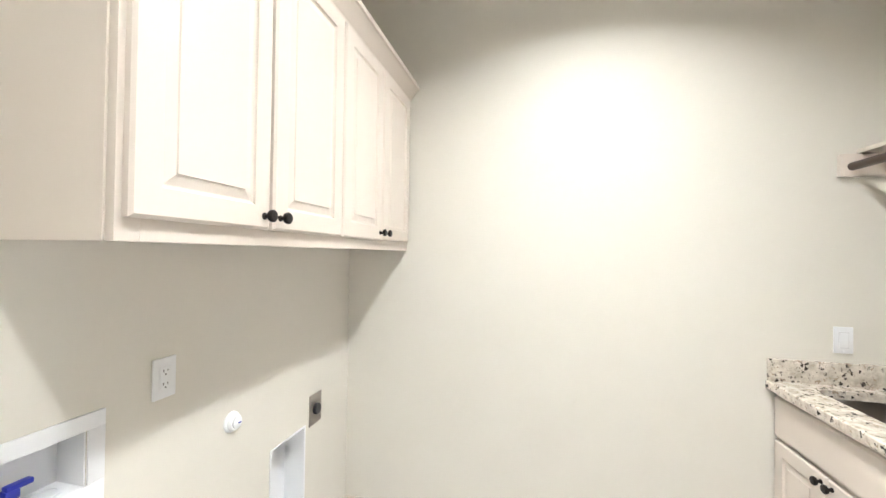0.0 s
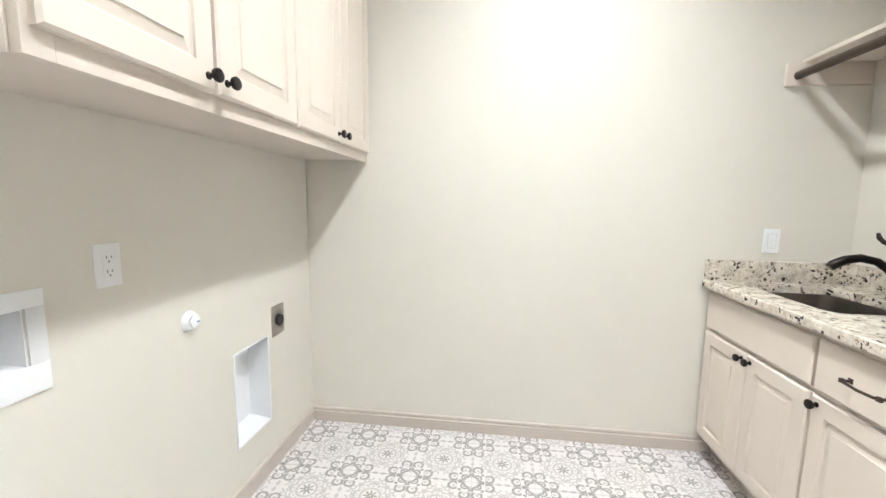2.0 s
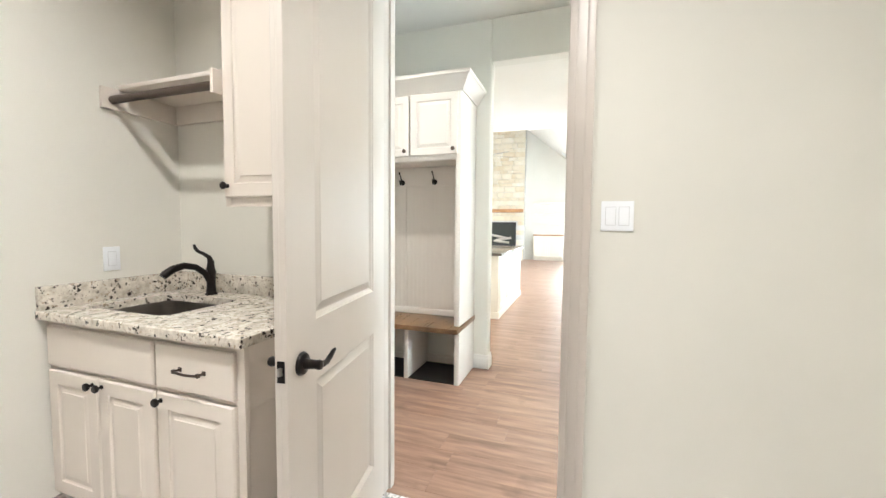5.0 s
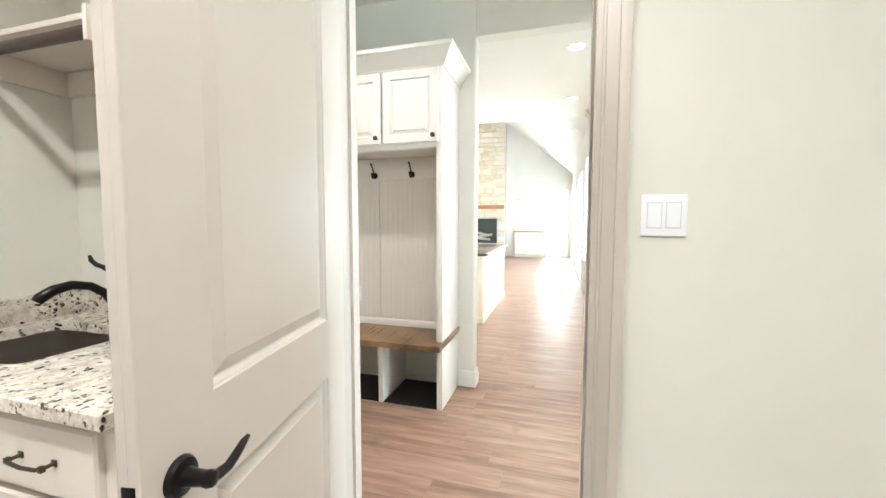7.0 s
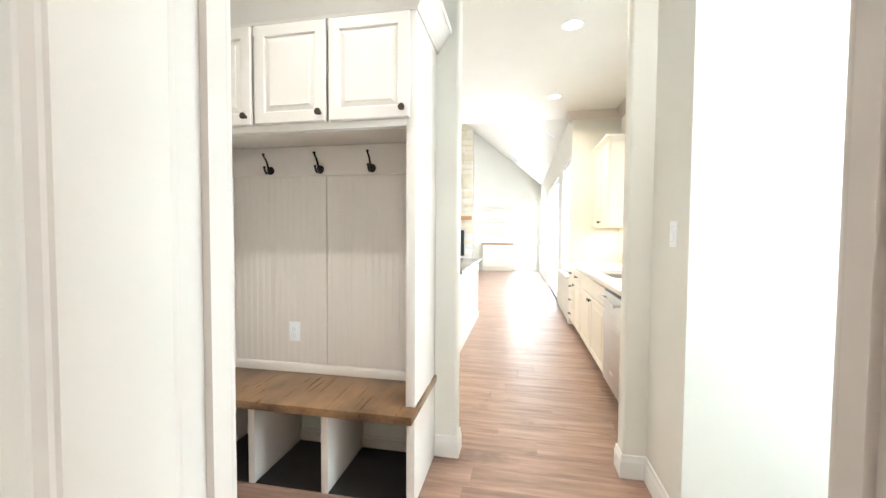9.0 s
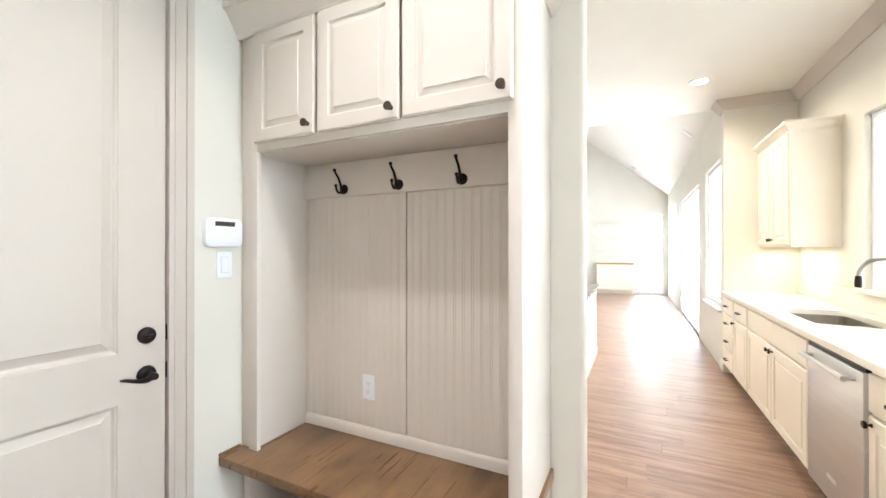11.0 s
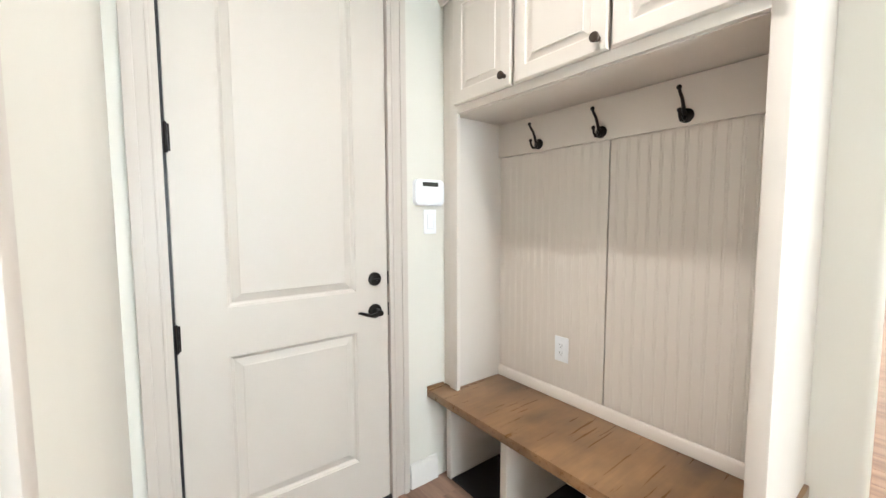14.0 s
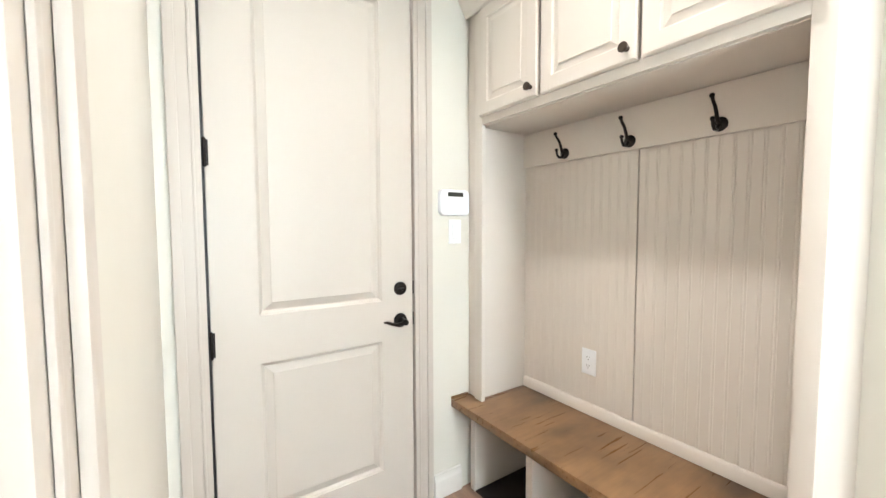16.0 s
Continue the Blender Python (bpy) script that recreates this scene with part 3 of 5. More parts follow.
def leaf_door(name, m, w, h, t, label, hinge_side, lever_x, knob_z, bolt=False, both=False, lever_dir=1, hinge_y=-0.006):
    """Two-panel door in its own frame: x from 0 to w, front at y = 0 facing -y."""
    d = thing(name, m, label, "door")
    tagged(d, kind="structure")
    st = 0.155
    pans = [(st, w - st, 0.235, 0.825), (st, w - st, 1.005, h - 0.16)]
    part("slab_front", panelled(0, w, 0.012, h, 0.0, t / 2, pans, MOULDED, 0.002), DOORP, d)
    bm = panelled(0, w, 0.012, h, 0.0, t / 2 - 0.0005, pans, MOULDED, 0.002)
    bm.transform(pose(w, t, 0, 0, 0, 180))
    part("slab_back", bm, DOORP, d)
    part("door_handle", _at(lever_bm(bmesh.new(), 0, lever_dir), lever_x, 0, knob_z), BRONZE, d, "dark bronze wave lever on a round rose")
    if both:
        bm = lever_bm(bmesh.new(), 0, -lever_dir)
        bm.transform(pose(lever_x, t, knob_z, 0, 0, 180))
        part("door_handle", bm, BRONZE, d, "dark bronze lever on the far side")
        ex = 0.0 if lever_x < w / 2 else w
        sgn = -1 if lever_x < w / 2 else 1
        part("latch_plate", boxes((ex - 0.002 * (sgn < 0), ex + 0.002 * (sgn > 0), t * 0.2, t * 0.8, knob_z - 0.029, knob_z + 0.029), bevel=0.0008), BRONZE, d)
        part("latch", boxes((ex, ex + sgn * 0.012, t * 0.36, t * 0.64, knob_z - 0.008, knob_z + 0.012), bevel=0.002), STEEL, d)
    if bolt:
        bm = lathe(bmesh.new(), [(0.031, 0), (0.031, 0.006), (0.027, 0.013), (0.020, 0.015), (0.006, 0.016)], pose(lever_x, 0, knob_z + 0.145, 90))
        box(bm, lever_x - 0.014, lever_x + 0.014, -0.030, -0.012, knob_z + 0.141, knob_z + 0.149, bevel=0.003)
        part("deadbolt", bm, BRONZE, d, "dark bronze deadbolt turn")
        for z in (knob_z, knob_z + 0.145):
            part("strike", boxes((w + 0.003, w + 0.006, 0.0, 0.004, z - 0.03, z + 0.03)), BRONZE, d)
    hx = 0 if hinge_side < 0 else w
    for z in (0.25, 0.92, 1.585, 2.22):
        bm = tube(bmesh.new(), [(hx, hinge_y, z - 0.05), (hx, hinge_y, z - 0.044), (hx, hinge_y, z + 0.044), (hx, hinge_y, z + 0.05)], [0.004, 0.0065, 0.0065, 0.004], 10)
        box(bm, hx - 0.012, hx + 0.012, *((-0.002, 0.002) if hinge_y < 0 else (t - 0.002, t + 0.002)), z - 0.044, z + 0.044)
        part("hinge", bm, BRONZE, d, "dark bronze butt hinge")
    return d


def _at(bm, x, y, z):
    bm.transform(Matrix.Translation((x, y, z)))
    return bm


leaf_door("door_garage", pose(1.893, HN + 0.012, 0), 0.802, 2.44, 0.044, "closed greige two-panel door with black lever and deadbolt", -1, 0.737, 0.909, bolt=True, lever_dir=-1)
gd = bpy.data.objects["door_garage"]
part("weatherstrip", boxes((-0.0105, -0.0005, -0.003, 0.03, 0.012, 2.44)), BLACK, gd, "black rubber seal in the hinge gap")
# the laundry leaf stands open into the room; its frame: x runs from the free edge to the hinge
FREE, HINGE = Vector((0.868, 0.598, 0)), Vector((1.672, 0.742, 0))
yaw = math.degrees(math.atan2(HINGE.y - FREE.y, HINGE.x - FREE.x))
leaf_door("door_laundry", pose(FREE.x, FREE.y, 0, 0, 0, yaw), 0.812, 2.44, 0.036, "open greige two-panel door with dark bronze lever", 1, 0.07, 0.90, both=True, hinge_y=0.042)


# ---- cabinets ----
def knob(parent, x, y, z, material=None):
    bm = lathe(bmesh.new(), [(0.009, 0), (0.009, 0.003), (0.0055, 0.006), (0.0055, 0.014), (0.0145, 0.018), (0.016, 0.022), (0.016, 0.027), (0.013, 0.030), (0.002, 0.031)], pose(x, y, z, 90), 18)
    return part("knob", bm, material or BRONZE, parent, "round dark bronze knob")


def bar_pull(parent, x, y, z, w=0.10, material=None):
    pts = [(x - w / 2, y, z), (x - w / 2, y - 0.022, z), (x - w / 2 + 0.012, y - 0.030, z - 0.001), (x, y - 0.032, z - 0.003), (x + w / 2 - 0.012, y - 0.030, z - 0.001), (x + w / 2, y - 0.022, z), (x + w / 2, y, z)]
    bm = tube(bmesh.new(), pts, 0.0045, 10)
    for s in (-1, 1):
        box(bm, x + s * w / 2 - 0.008, x + s * w / 2 + 0.008, y - 0.004, y, z - 0.008, z + 0.008, bevel=0.002)
        box(bm, x + s * w / 2 - 0.007, x + s * w / 2 + 0.007, y - 0.030, y - 0.020, z - 0.007, z + 0.007, bevel=0.002)
    return part("pull", bm, material or BRONZE, parent, "dark bronze bar pull")


def cab_door(parent, x0, x1, z0, z1, y, material, knob_at=None, rail=0.058, name="door", kmat=None):
    d = part(name, panelled(x0, x1, z0, z1, y, 0.019, [(x0 + rail, x1 - rail, z0 + rail, z1 - rail)] if rail else [], RAISED, 0.006), material, parent)
    if knob_at:
        knob(d, knob_at[0], y, knob_at[1], kmat)
    return d


CROWN = [(0, 0), (0.008, 0), (0.012, 0.012), (0.020, 0.020), (0.040, 0.050), (0.052, 0.062), (0.060, 0.066), (0.060, 0.085), (0, 0.085)]


# wall cabinet over the washer place: faces east, x runs north
ucab = thing("wall_cabinet", pose(W, 0.483, 0, 0, 0, 90), "cream painted four-door wall cabinet above laundry hookups", "cabinet")
UL, UD, UZ0, UZ1 = N - 0.483 - 0.003, 0.345, 1.478, 2.33
bm = boxes((0, UL, -UD + 0.02, -0.002, UZ0 + 0.015, UZ1), bevel=0.001)
part("body", bm, CAB, ucab)
part("face_frame", boxes((0, 0.045, -UD, -UD + 0.02, UZ0, UZ1), (UL - 0.045, UL, -UD, -UD + 0.02, UZ0, UZ1), (0.045, UL - 0.045, -UD, -UD + 0.02, UZ0, UZ0 + 0.045),
     (0.045, UL - 0.045, -UD, -UD + 0.02, UZ1 - 0.05, UZ1), (0.752, 0.789, -UD, -UD + 0.02, UZ0 + 0.045, UZ1 - 0.05), bevel=0.0015), CAB, ucab)
part("end_panel", boxes((-0.004, 0.0, -UD + 0.02, -0.03, UZ0, UZ1), (-0.012, 0.0, -0.03, -0.002, UZ0 - 0.004, UZ1), bevel=0.001), CAB, ucab)
for x0, x1, kx in ((0.012, 0.374, 0.350), (0.388, 0.764, 0.413), (0.777, 1.140, 1.115), (1.153, 1.525, 1.179)):
    cab_door(ucab, x0, x1, UZ0 + 0.042, UZ1 - 0.03, -UD - 0.019, CAB, (kx, UZ0 + 0.075))
cr = extrude_profile(bmesh.new(), CROWN, [(-0.004, -0.002), (-0.004, -UD), (UL, -UD)])
cr.transform(Matrix.Translation((0, 0, UZ1 - 0.03)) @ Matrix.Diagonal((1, 1, 1, 1)))
part("crown", cr, CAB, ucab)

# sink base: faces west, x runs south from the north wall
CX = 1.065
sink_base = thing("sink_base_cabinet", pose(CX, N - 0.003, 0, 0, 0, -90), "cream painted base cabinet with drawer and three doors", "cabinet")
SB = 1.085
part("body", boxes((0, SB, 0.02, 0.595, 0.10, 0.64), (0, 0.02, 0.02, 0.595, 0.64, 0.876), (SB - 0.02, SB, 0.02, 0.595, 0.64, 0.876), (0, SB, 0.075, 0.595, 0.0, 0.10), bevel=0.001), CAB, sink_base)
part("face_frame", boxes((0, 0.035, 0, 0.02, 0.10, 0.876), (SB - 0.05, SB, 0, 0.02, 0.10, 0.876), (0.035, SB - 0.05, 0, 0.02, 0.842, 0.876), (0.035, SB - 0.05, 0, 0.02, 0.10, 0.135),
     (0.655, 0.69, 0, 0.02, 0.135, 0.842), (0.035, 0.655, 0, 0.02, 0.65, 0.685), (0.69, SB - 0.05, 0, 0.02, 0.65, 0.685), bevel=0.001), CAB, sink_base)
part("false_front", panelled(0.018, 0.662, 0.678, 0.848, -0.019, 0.019, [], RAISED, 0.006), CAB, sink_base)
dr = part("drawer", panelled(0.677, 1.052, 0.678, 0.848, -0.019, 0.019, [], RAISED, 0.006), CAB, sink_base)
bar_pull(dr, 0.865, -0.019, 0.763, 0.115, WORN)
cab_door(sink_base, 0.018, 0.337, 0.118, 0.660, -0.019, CAB, (0.312, 0.632))
cab_door(sink_base, 0.343, 0.662, 0.118, 0.660, -0.019, CAB, (0.368, 0.632))
cab_door(sink_base, 0.677, 1.052, 0.118, 0.660, -0.019, CAB, (0.703, 0.632))

# granite top with the sink cut out
top = thing("countertop", pose(0, 0, 0), "speckled cream and black granite countertop with backsplash", "countertop")
SX0, SX1, SY0, SY1 = 1.150, 1.522, 1.452, 1.945
CY0 = N - 0.003 - SB - 0.03


def cut_top(x0, x1, y0, y1, z0, z1, hole, r=0.05):
    """A slab with a rounded rectangular hole and softened edges."""
    bm = bmesh.new()
    hx0, hx1, hy0, hy1 = hole
    n = 6
    inner = []
    for cx, cy, a0 in ((hx1 - r, hy1 - r, 0), (hx0 + r, hy1 - r, 90), (hx0 + r, hy0 + r, 180), (hx1 - r, hy0 + r, 270)):
        inner.append([(cx + r * math.cos(radians(a0 + 90 * k / n)), cy + r * math.sin(radians(a0 + 90 * k / n))) for k in range(n + 1)])
    outer = [(x1, y1), (x0, y1), (x0, y0), (x1, y0)]
    ring = [q for c in inner for q in c]
    e = 0.004
    for z, flip in ((z1, 1), (z0, -1)):
        o2 = [(x1 - e, y1 - e), (x0 + e, y1 - e), (x0 + e, y0 + e), (x1 - e, y0 + e)] if flip == 1 else outer
        for i in range(4):
            c = inner[i]
            for k in range(n):
                bm.faces.new([bm.verts.new((*q, z)) for q in (o2[i], c[k + 1], c[k])])
            bm.faces.new([bm.verts.new((*q, z)) for q in (o2[i], o2[(i + 1) % 4], inner[(i + 1) % 4][0], c[n])])
        if flip == 1:
            for i in range(4):
                a, b = o2[i], o2[(i + 1) % 4]
                a2, b2 = outer[i], outer[(i + 1) % 4]
                bm.faces.new([bm.verts.new(q) for q in ((*a, z), (*b, z), (*b2, z - e), (*a2, z - e))])
                bm.faces.new([bm.verts.new(q) for q in ((*a2, z - e), (*b2, z - e), (*b2, z0), (*a2, z0))])
    for k in range(len(ring)):
        a, b = ring[k], ring[(k + 1) % len(ring)]
        bm.faces.new([bm.verts.new(q) for q in ((*a, z1), (*b, z1), (*b, z0), (*a, z0))])
    bmesh.ops.remove_doubles(bm, verts=bm.verts, dist=1e-5)
    return bm


part("slab", cut_top(1.022, E - 0.002, CY0, N - 0.002, 0.877, 0.912, (SX0, SX1, SY0, SY1)), GRANITE, top)
part("backsplash", boxes((1.026, E - 0.002, N - 0.022, N - 0.002, 0.9125, 1.012), bevel=0.002), GRANITE, top)
part("backsplash", boxes((E - 0.022, E - 0.002, CY0, N - 0.0225, 0.9125, 1.012), bevel=0.002), GRANITE, top)


def bowl(x0, x1, y0, y1, ztop, depth, r=0.05):
    bm = bmesh.new()
    rows = []
    for inset, z, rr in ((-0.012, ztop, r + 0.01), (0.0, ztop, r), (0.004, ztop - depth * 0.8, r), (0.03, ztop - depth * 0.97, r), (0.07, ztop - depth, r)):
        pts = []
        for cx, cy, a0 in ((x1 - inset - rr, y1 - inset - rr, 0), (x0 + inset + rr, y1 - inset - rr, 90), (x0 + inset + rr, y0 + inset + rr, 180), (x1 - inset - rr, y0 + inset + rr, 270)):
            pts += [bm.verts.new((cx + rr * math.cos(radians(a0 + 15 * k)), cy + rr * math.sin(radians(a0 + 15 * k)), z)) for k in range(7)]
        rows.append(pts)
    for a, b in zip(rows, rows[1:]):
        for k in range(len(a)):
            bm.faces.new((a[k], a[(k + 1) % len(a)], b[(k + 1) % len(a)], b[k]))
    bm.faces.new(rows[-1])
    return bm


sink = thing("sink", pose(0, 0, 0), "brushed steel undermount sink in granite", "sink")
part("basin", bowl(SX0 - 0.004, SX1 + 0.004, SY0 - 0.004, SY1 + 0.004, 0.8765, 0.18), STEEL, sink)
part("drain", lathe(bmesh.new(), [(0.045, 0), (0.045, 0.003), (0.035, 0.003), (0.03, 0.001), (0.004, 0.001)], pose(1.36, 1.70, 0.698)), SILVER, sink)

tap = thing("faucet", pose(1.585, 1.72, 0.912), "black single-lever pull-out sink faucet", "faucet")
part("base", lathe(bmesh.new(), [(0.029, 0), (0.029, 0.006), (0.024, 0.012), (0.021, 0.05), (0.022, 0.10), (0.026, 0.118), (0.022, 0.132), (0.018, 0.15), (0.008, 0.158)]), BRONZE, tap)
part("spout", tube(bmesh.new(), [(0, 0, 0.06), (-0.03, 0.004, 0.115), (-0.075, 0.012, 0.150), (-0.13, 0.02, 0.162), (-0.18, 0.028, 0.150), (-0.215, 0.034, 0.128), (-0.225, 0.036, 0.116)], [0.017, 0.0165, 0.016, 0.017, 0.019, 0.020, 0.017], 14), BRONZE, tap)
part("lever", tube(bmesh.new(), [(0, 0, 0.140), (0.001, -0.001, 0.172), (-0.004, 0.005, 0.196), (-0.018, 0.024, 0.214), (-0.032, 0.044, 0.226), (-0.040, 0.056, 0.242), (-0.042, 0.062, 0.262)], [0.019, 0.017, 0.012, 0.0095, 0.009, 0.009, 0.006], 12), BRONZE, tap)

# upper cabinet beside the shelf: faces west
uc2 = thing("wall_cabinet", pose(1.365, 1.355, 0, 0, 0, -90), "tall cream painted single-door wall cabinet over granite", "cabinet")
UW = 0.50
part("body", boxes((0, UW, 0.02, E - 1.365 - 0.002, 1.372, 2.42), bevel=0.001), CAB, uc2)
part("face_frame", boxes((0, 0.03, 0, 0.02, 1.358, 2.42), (UW - 0.03, UW, 0, 0.02, 1.358, 2.42), (0.03, UW - 0.03, 0, 0.02, 1.358, 1.40), (0.03, UW - 0.03, 0, 0.02, 2.38, 2.42), bevel=0.001), CAB, uc2)
cab_door(uc2, 0.012, UW - 0.012, 1.395, 2.40, -0.019, CAB, (0.034, 1.445))
cr = extrude_profile(bmesh.new(), CROWN, [(0, 0.31), (0, 0), (UW, 0), (UW, 0.31)])
cr.transform(Matrix.Translation((0, 0, 2.39)))
part("crown", cr, CAB, uc2)

# hanging shelf with a rod, between the north wall and the upper cabinet
sh = thing("hanging_shelf", pose(0, 0, 0), "painted shelf on cleats with a dark clothes rod", "shelf")
part("board", boxes((1.36, E - 0.002, 1.358, N - 0.003, 1.925, 1.944), bevel=0.002), CAB, sh)
part("cleat", boxes((1.29, E - 0.002, N - 0.020, N - 0.002, 1.825, 1.924), bevel=0.002), CAB, sh)
part("cleat", boxes((E - 0.022, E - 0.002, 1.358, N - 0.021, 1.825, 1.924), bevel=0.002), CAB, sh)
part("cleat", boxes((1.30, 1.36, 1.337, 1.3545, 1.825, 1.924), bevel=0.002), CAB, sh)
part("rod", tube(bmesh.new(), [(1.335, 1.352, 1.868), (1.335, N - 0.021, 1.868)], 0.0185, 14), DARKROD, sh, "dark stained round rod")


# ---- wall plates ----
def plate(name, m, label, kind_, gangs=1, w=0.072, h=0.116):
    """Wall plate facing -y in its frame, centred on it."""
    t = thing(name, m, label, "outlet" if kind_ == "outlet" else "light switch")
    W2 = w + 0.046 * (gangs - 1)
    part("plate", boxes((-W2 / 2, W2 / 2, -0.006, 0, -h / 2, h / 2), bevel=0.003), WHITE, t)
    for g in range(gangs):
        cx = (g - (gangs - 1) / 2) * 0.046
        if kind_ == "switch":
            bm = boxes((cx - 0.0165, cx + 0.0165, -0.009, -0.006, -0.033, 0.033), bevel=0.0015)
            part("rocker", bm, WHITE, t)
            part("rocker_frame", boxes((cx - 0.0185, cx + 0.0185, -0.0068, -0.006, -0.035, 0.035)), PLATEGAP, t)
        else:
            part("face", boxes((cx - 0.0165, cx + 0.0165, -0.0085, -0.006, -0.033, 0.033), bevel=0.0015), WHITE, t)
            for s in (-1, 1):
                z = s * 0.0185
                part("slot", boxes((cx - 0.0075, cx - 0.0055, -0.0089, -0.0084, z - 0.001, z + 0.007)), BLACK, t)
                part("slot", boxes((cx + 0.0055, cx + 0.0075, -0.0089, -0.0084, z, z + 0.006)), BLACK, t)
                part("ground_hole", boxes((cx - 0.002, cx + 0.002, -0.0089, -0.0084, z - 0.010, z - 0.006)), BLACK, t)
        for s in (-1, 1):
            part("screw", lathe(bmesh.new(), [(0.0028, 0), (0.0026, 0.0008), (0.0005, 0.001)], pose(cx, -0.006, s * 0.048, 90), 10), WHITE, t)
    return t


plate("outlet", pose(W, 0.887, 1.098, 0, 0, 90), "white duplex outlet plate on the washer wall", "outlet")
plate("light_switch", pose(1.314, N, 1.110), "white rocker switch plate above granite", "switch")
plate("light_switch", pose(E, -0.233, 1.325, 0, 0, -90), "white double rocker switch plate by the door", "switch", 2, 0.067, 0.112)
plate("light_switch", pose(2.925, HN, 1.306), "white rocker switch plate under the alarm keypad", "switch")
plate("light_switch", pose(3.16, -0.37, 1.31, 0, 0, 180), "white rocker switch plate on the hall stub", "switch")


def rounded_case(hw, hh, t, r, n=6):
    """Shallow box facing -y with round corners and a soft front edge."""
    bm = bmesh.new()
    rows = []
    for y, inset in ((0, 0), (-t * 0.7, 0), (-t * 0.92, 0.003), (-t, 0.009)):
        ring = []
        for cx, cz, a0 in ((hw - r, hh - r, 0), (r - hw, hh - r, 90), (r - hw, r - hh, 180), (hw - r, r - hh, 270)):
            ring += [bm.verts.new((cx + (r - inset) * math.cos(radians(a0 + 90 * k / n)), y, cz + (r - inset) * math.sin(radians(a0 + 90 * k / n)))) for k in range(n + 1)]
        rows.append(ring)
    for a, b in zip(rows, rows[1:]):
        for k in range(len(a)):
            bm.faces.new((a[k], a[(k + 1) % len(a)], b[(k + 1) % len(a)], b[k]))
    bm.faces.new(rows[0])
    bm.faces.new(rows[-1])
    return bm


alarm = thing("alarm_keypad", pose(2.915, HN, 1.445), "white alarm keypad with a small dark screen", "alarm keypad")
part("case", rounded_case(0.086, 0.062, 0.024, 0.026), WHITE, alarm)
part("screen", boxes((-0.045, 0.045, -0.0252, -0.0235, 0.028, 0.048)), SCREEN, alarm, "dark display strip")
part("flap", boxes((-0.076, 0.076, -0.0258, -0.0238, -0.046, 0.016), bevel=0.0009), WHITE, alarm)

# washer box with two valves
wb = thing("washer_box", pose(W, 0.59, 0.955, 0, 0, 90), "white recessed washer box with red and blue valves", "washer box")
part("flange", boxes((-0.14, 0.14, -0.006, 0, 0.078, 0.118), (-0.14, 0.14, -0.006, 0, -0.118, -0.052), (-0.14, -0.102, -0.006, 0, -0.052, 0.078), (0.102, 0.14, -0.006, 0, -0.052, 0.078), bevel=0.0015), WHITE, wb)
part("back", boxes((-0.1, 0.1, 0.085, 0.09, -0.056, 0.08)), WHITE, wb)
part("side", boxes((-0.1, -0.097, 0, 0.085, -0.055, 0.079)), WHITE, wb)
part("side", boxes((0.097, 0.1, 0, 0.085, -0.055, 0.079)), WHITE, wb)
part("top", boxes((-0.097, 0.097, 0, 0.085, 0.076, 0.079)), WHITE, wb)
part("floor_plate", boxes((-0.097, 0.097, 0, 0.085, -0.055, -0.052)), WHITE, wb)
part("drain_ring", lathe(bmesh.new(), [(0.028, 0), (0.028, 0.004), (0.022, 0.004), (0.022, 0.001), (0.003, 0.001)], pose(0.05, 0.045, -0.052)), WHITE, wb)
for x, col, word in ((-0.074, RED, "red"), (-0.015, BLUE, "blue")):
    v = part("valve", lathe(bmesh.new(), [(0.013, 0), (0.014, 0.016), (0.011, 0.02), (0.011, 0.034), (0.007, 0.04)], pose(x, 0.035, -0.052)), BRASS, wb, "brass valve body")
    part("outlet_thread", lathe(bmesh.new(), [(0.013, 0), (0.0145, 0.004), (0.0135, 0.008), (0.0145, 0.012), (0.0135, 0.02), (0.008, 0.02), (0.008, 0.004)], pose(x, 0.030, -0.034, 80)), BRASS, v)
    hb = boxes((x - 0.015, x + 0.010, 0.024, 0.046, -0.018, 0.002), (x - 0.012, x + 0.034, 0.026, 0.044, -0.001, 0.011), bevel=0.003)
    part("valve_handle", hb, col, v, word + " plastic quarter-turn handle")

# dryer vent recess
dv = thing("dryer_vent_box", pose(W, 1.49, 0.45, 0, 0, 90), "white recessed dryer vent box in the wall", "vent box")
part("back", boxes((-0.12, 0.12, 0.1, 0.104, -0.2, 0.2)), WHITE, dv)
part("side", boxes((-0.12, -0.117, 0, 0.1, -0.2, 0.2)), WHITE, dv)
part("side", boxes((0.117, 0.12, 0, 0.1, -0.2, 0.2)), WHITE, dv)
part("top", boxes((-0.117, 0.117, 0, 0.1, 0.197, 0.2)), WHITE, dv)
bm = bmesh.new()
for q in (((-0.117, 0, -0.2), (0.117, 0, -0.2), (0.117, 0.1, -0.185), (-0.117, 0.1, -0.185)),):
    quad(bm, *q)
    quad(bm, *[(a, b + 0.004, c - 0.004) for a, b, c in q])
part("sloped_base", bm, WHITE, dv)
part("rim", boxes((-0.126, -0.118, -0.003, 0, -0.206, 0.206), (0.118, 0.126, -0.003, 0, -0.206, 0.206), (-0.118, 0.118, -0.003, 0, 0.198, 0.206), (-0.118, 0.118, -0.003, 0, -0.206, -0.198), bevel=0.001), WHITE, dv)

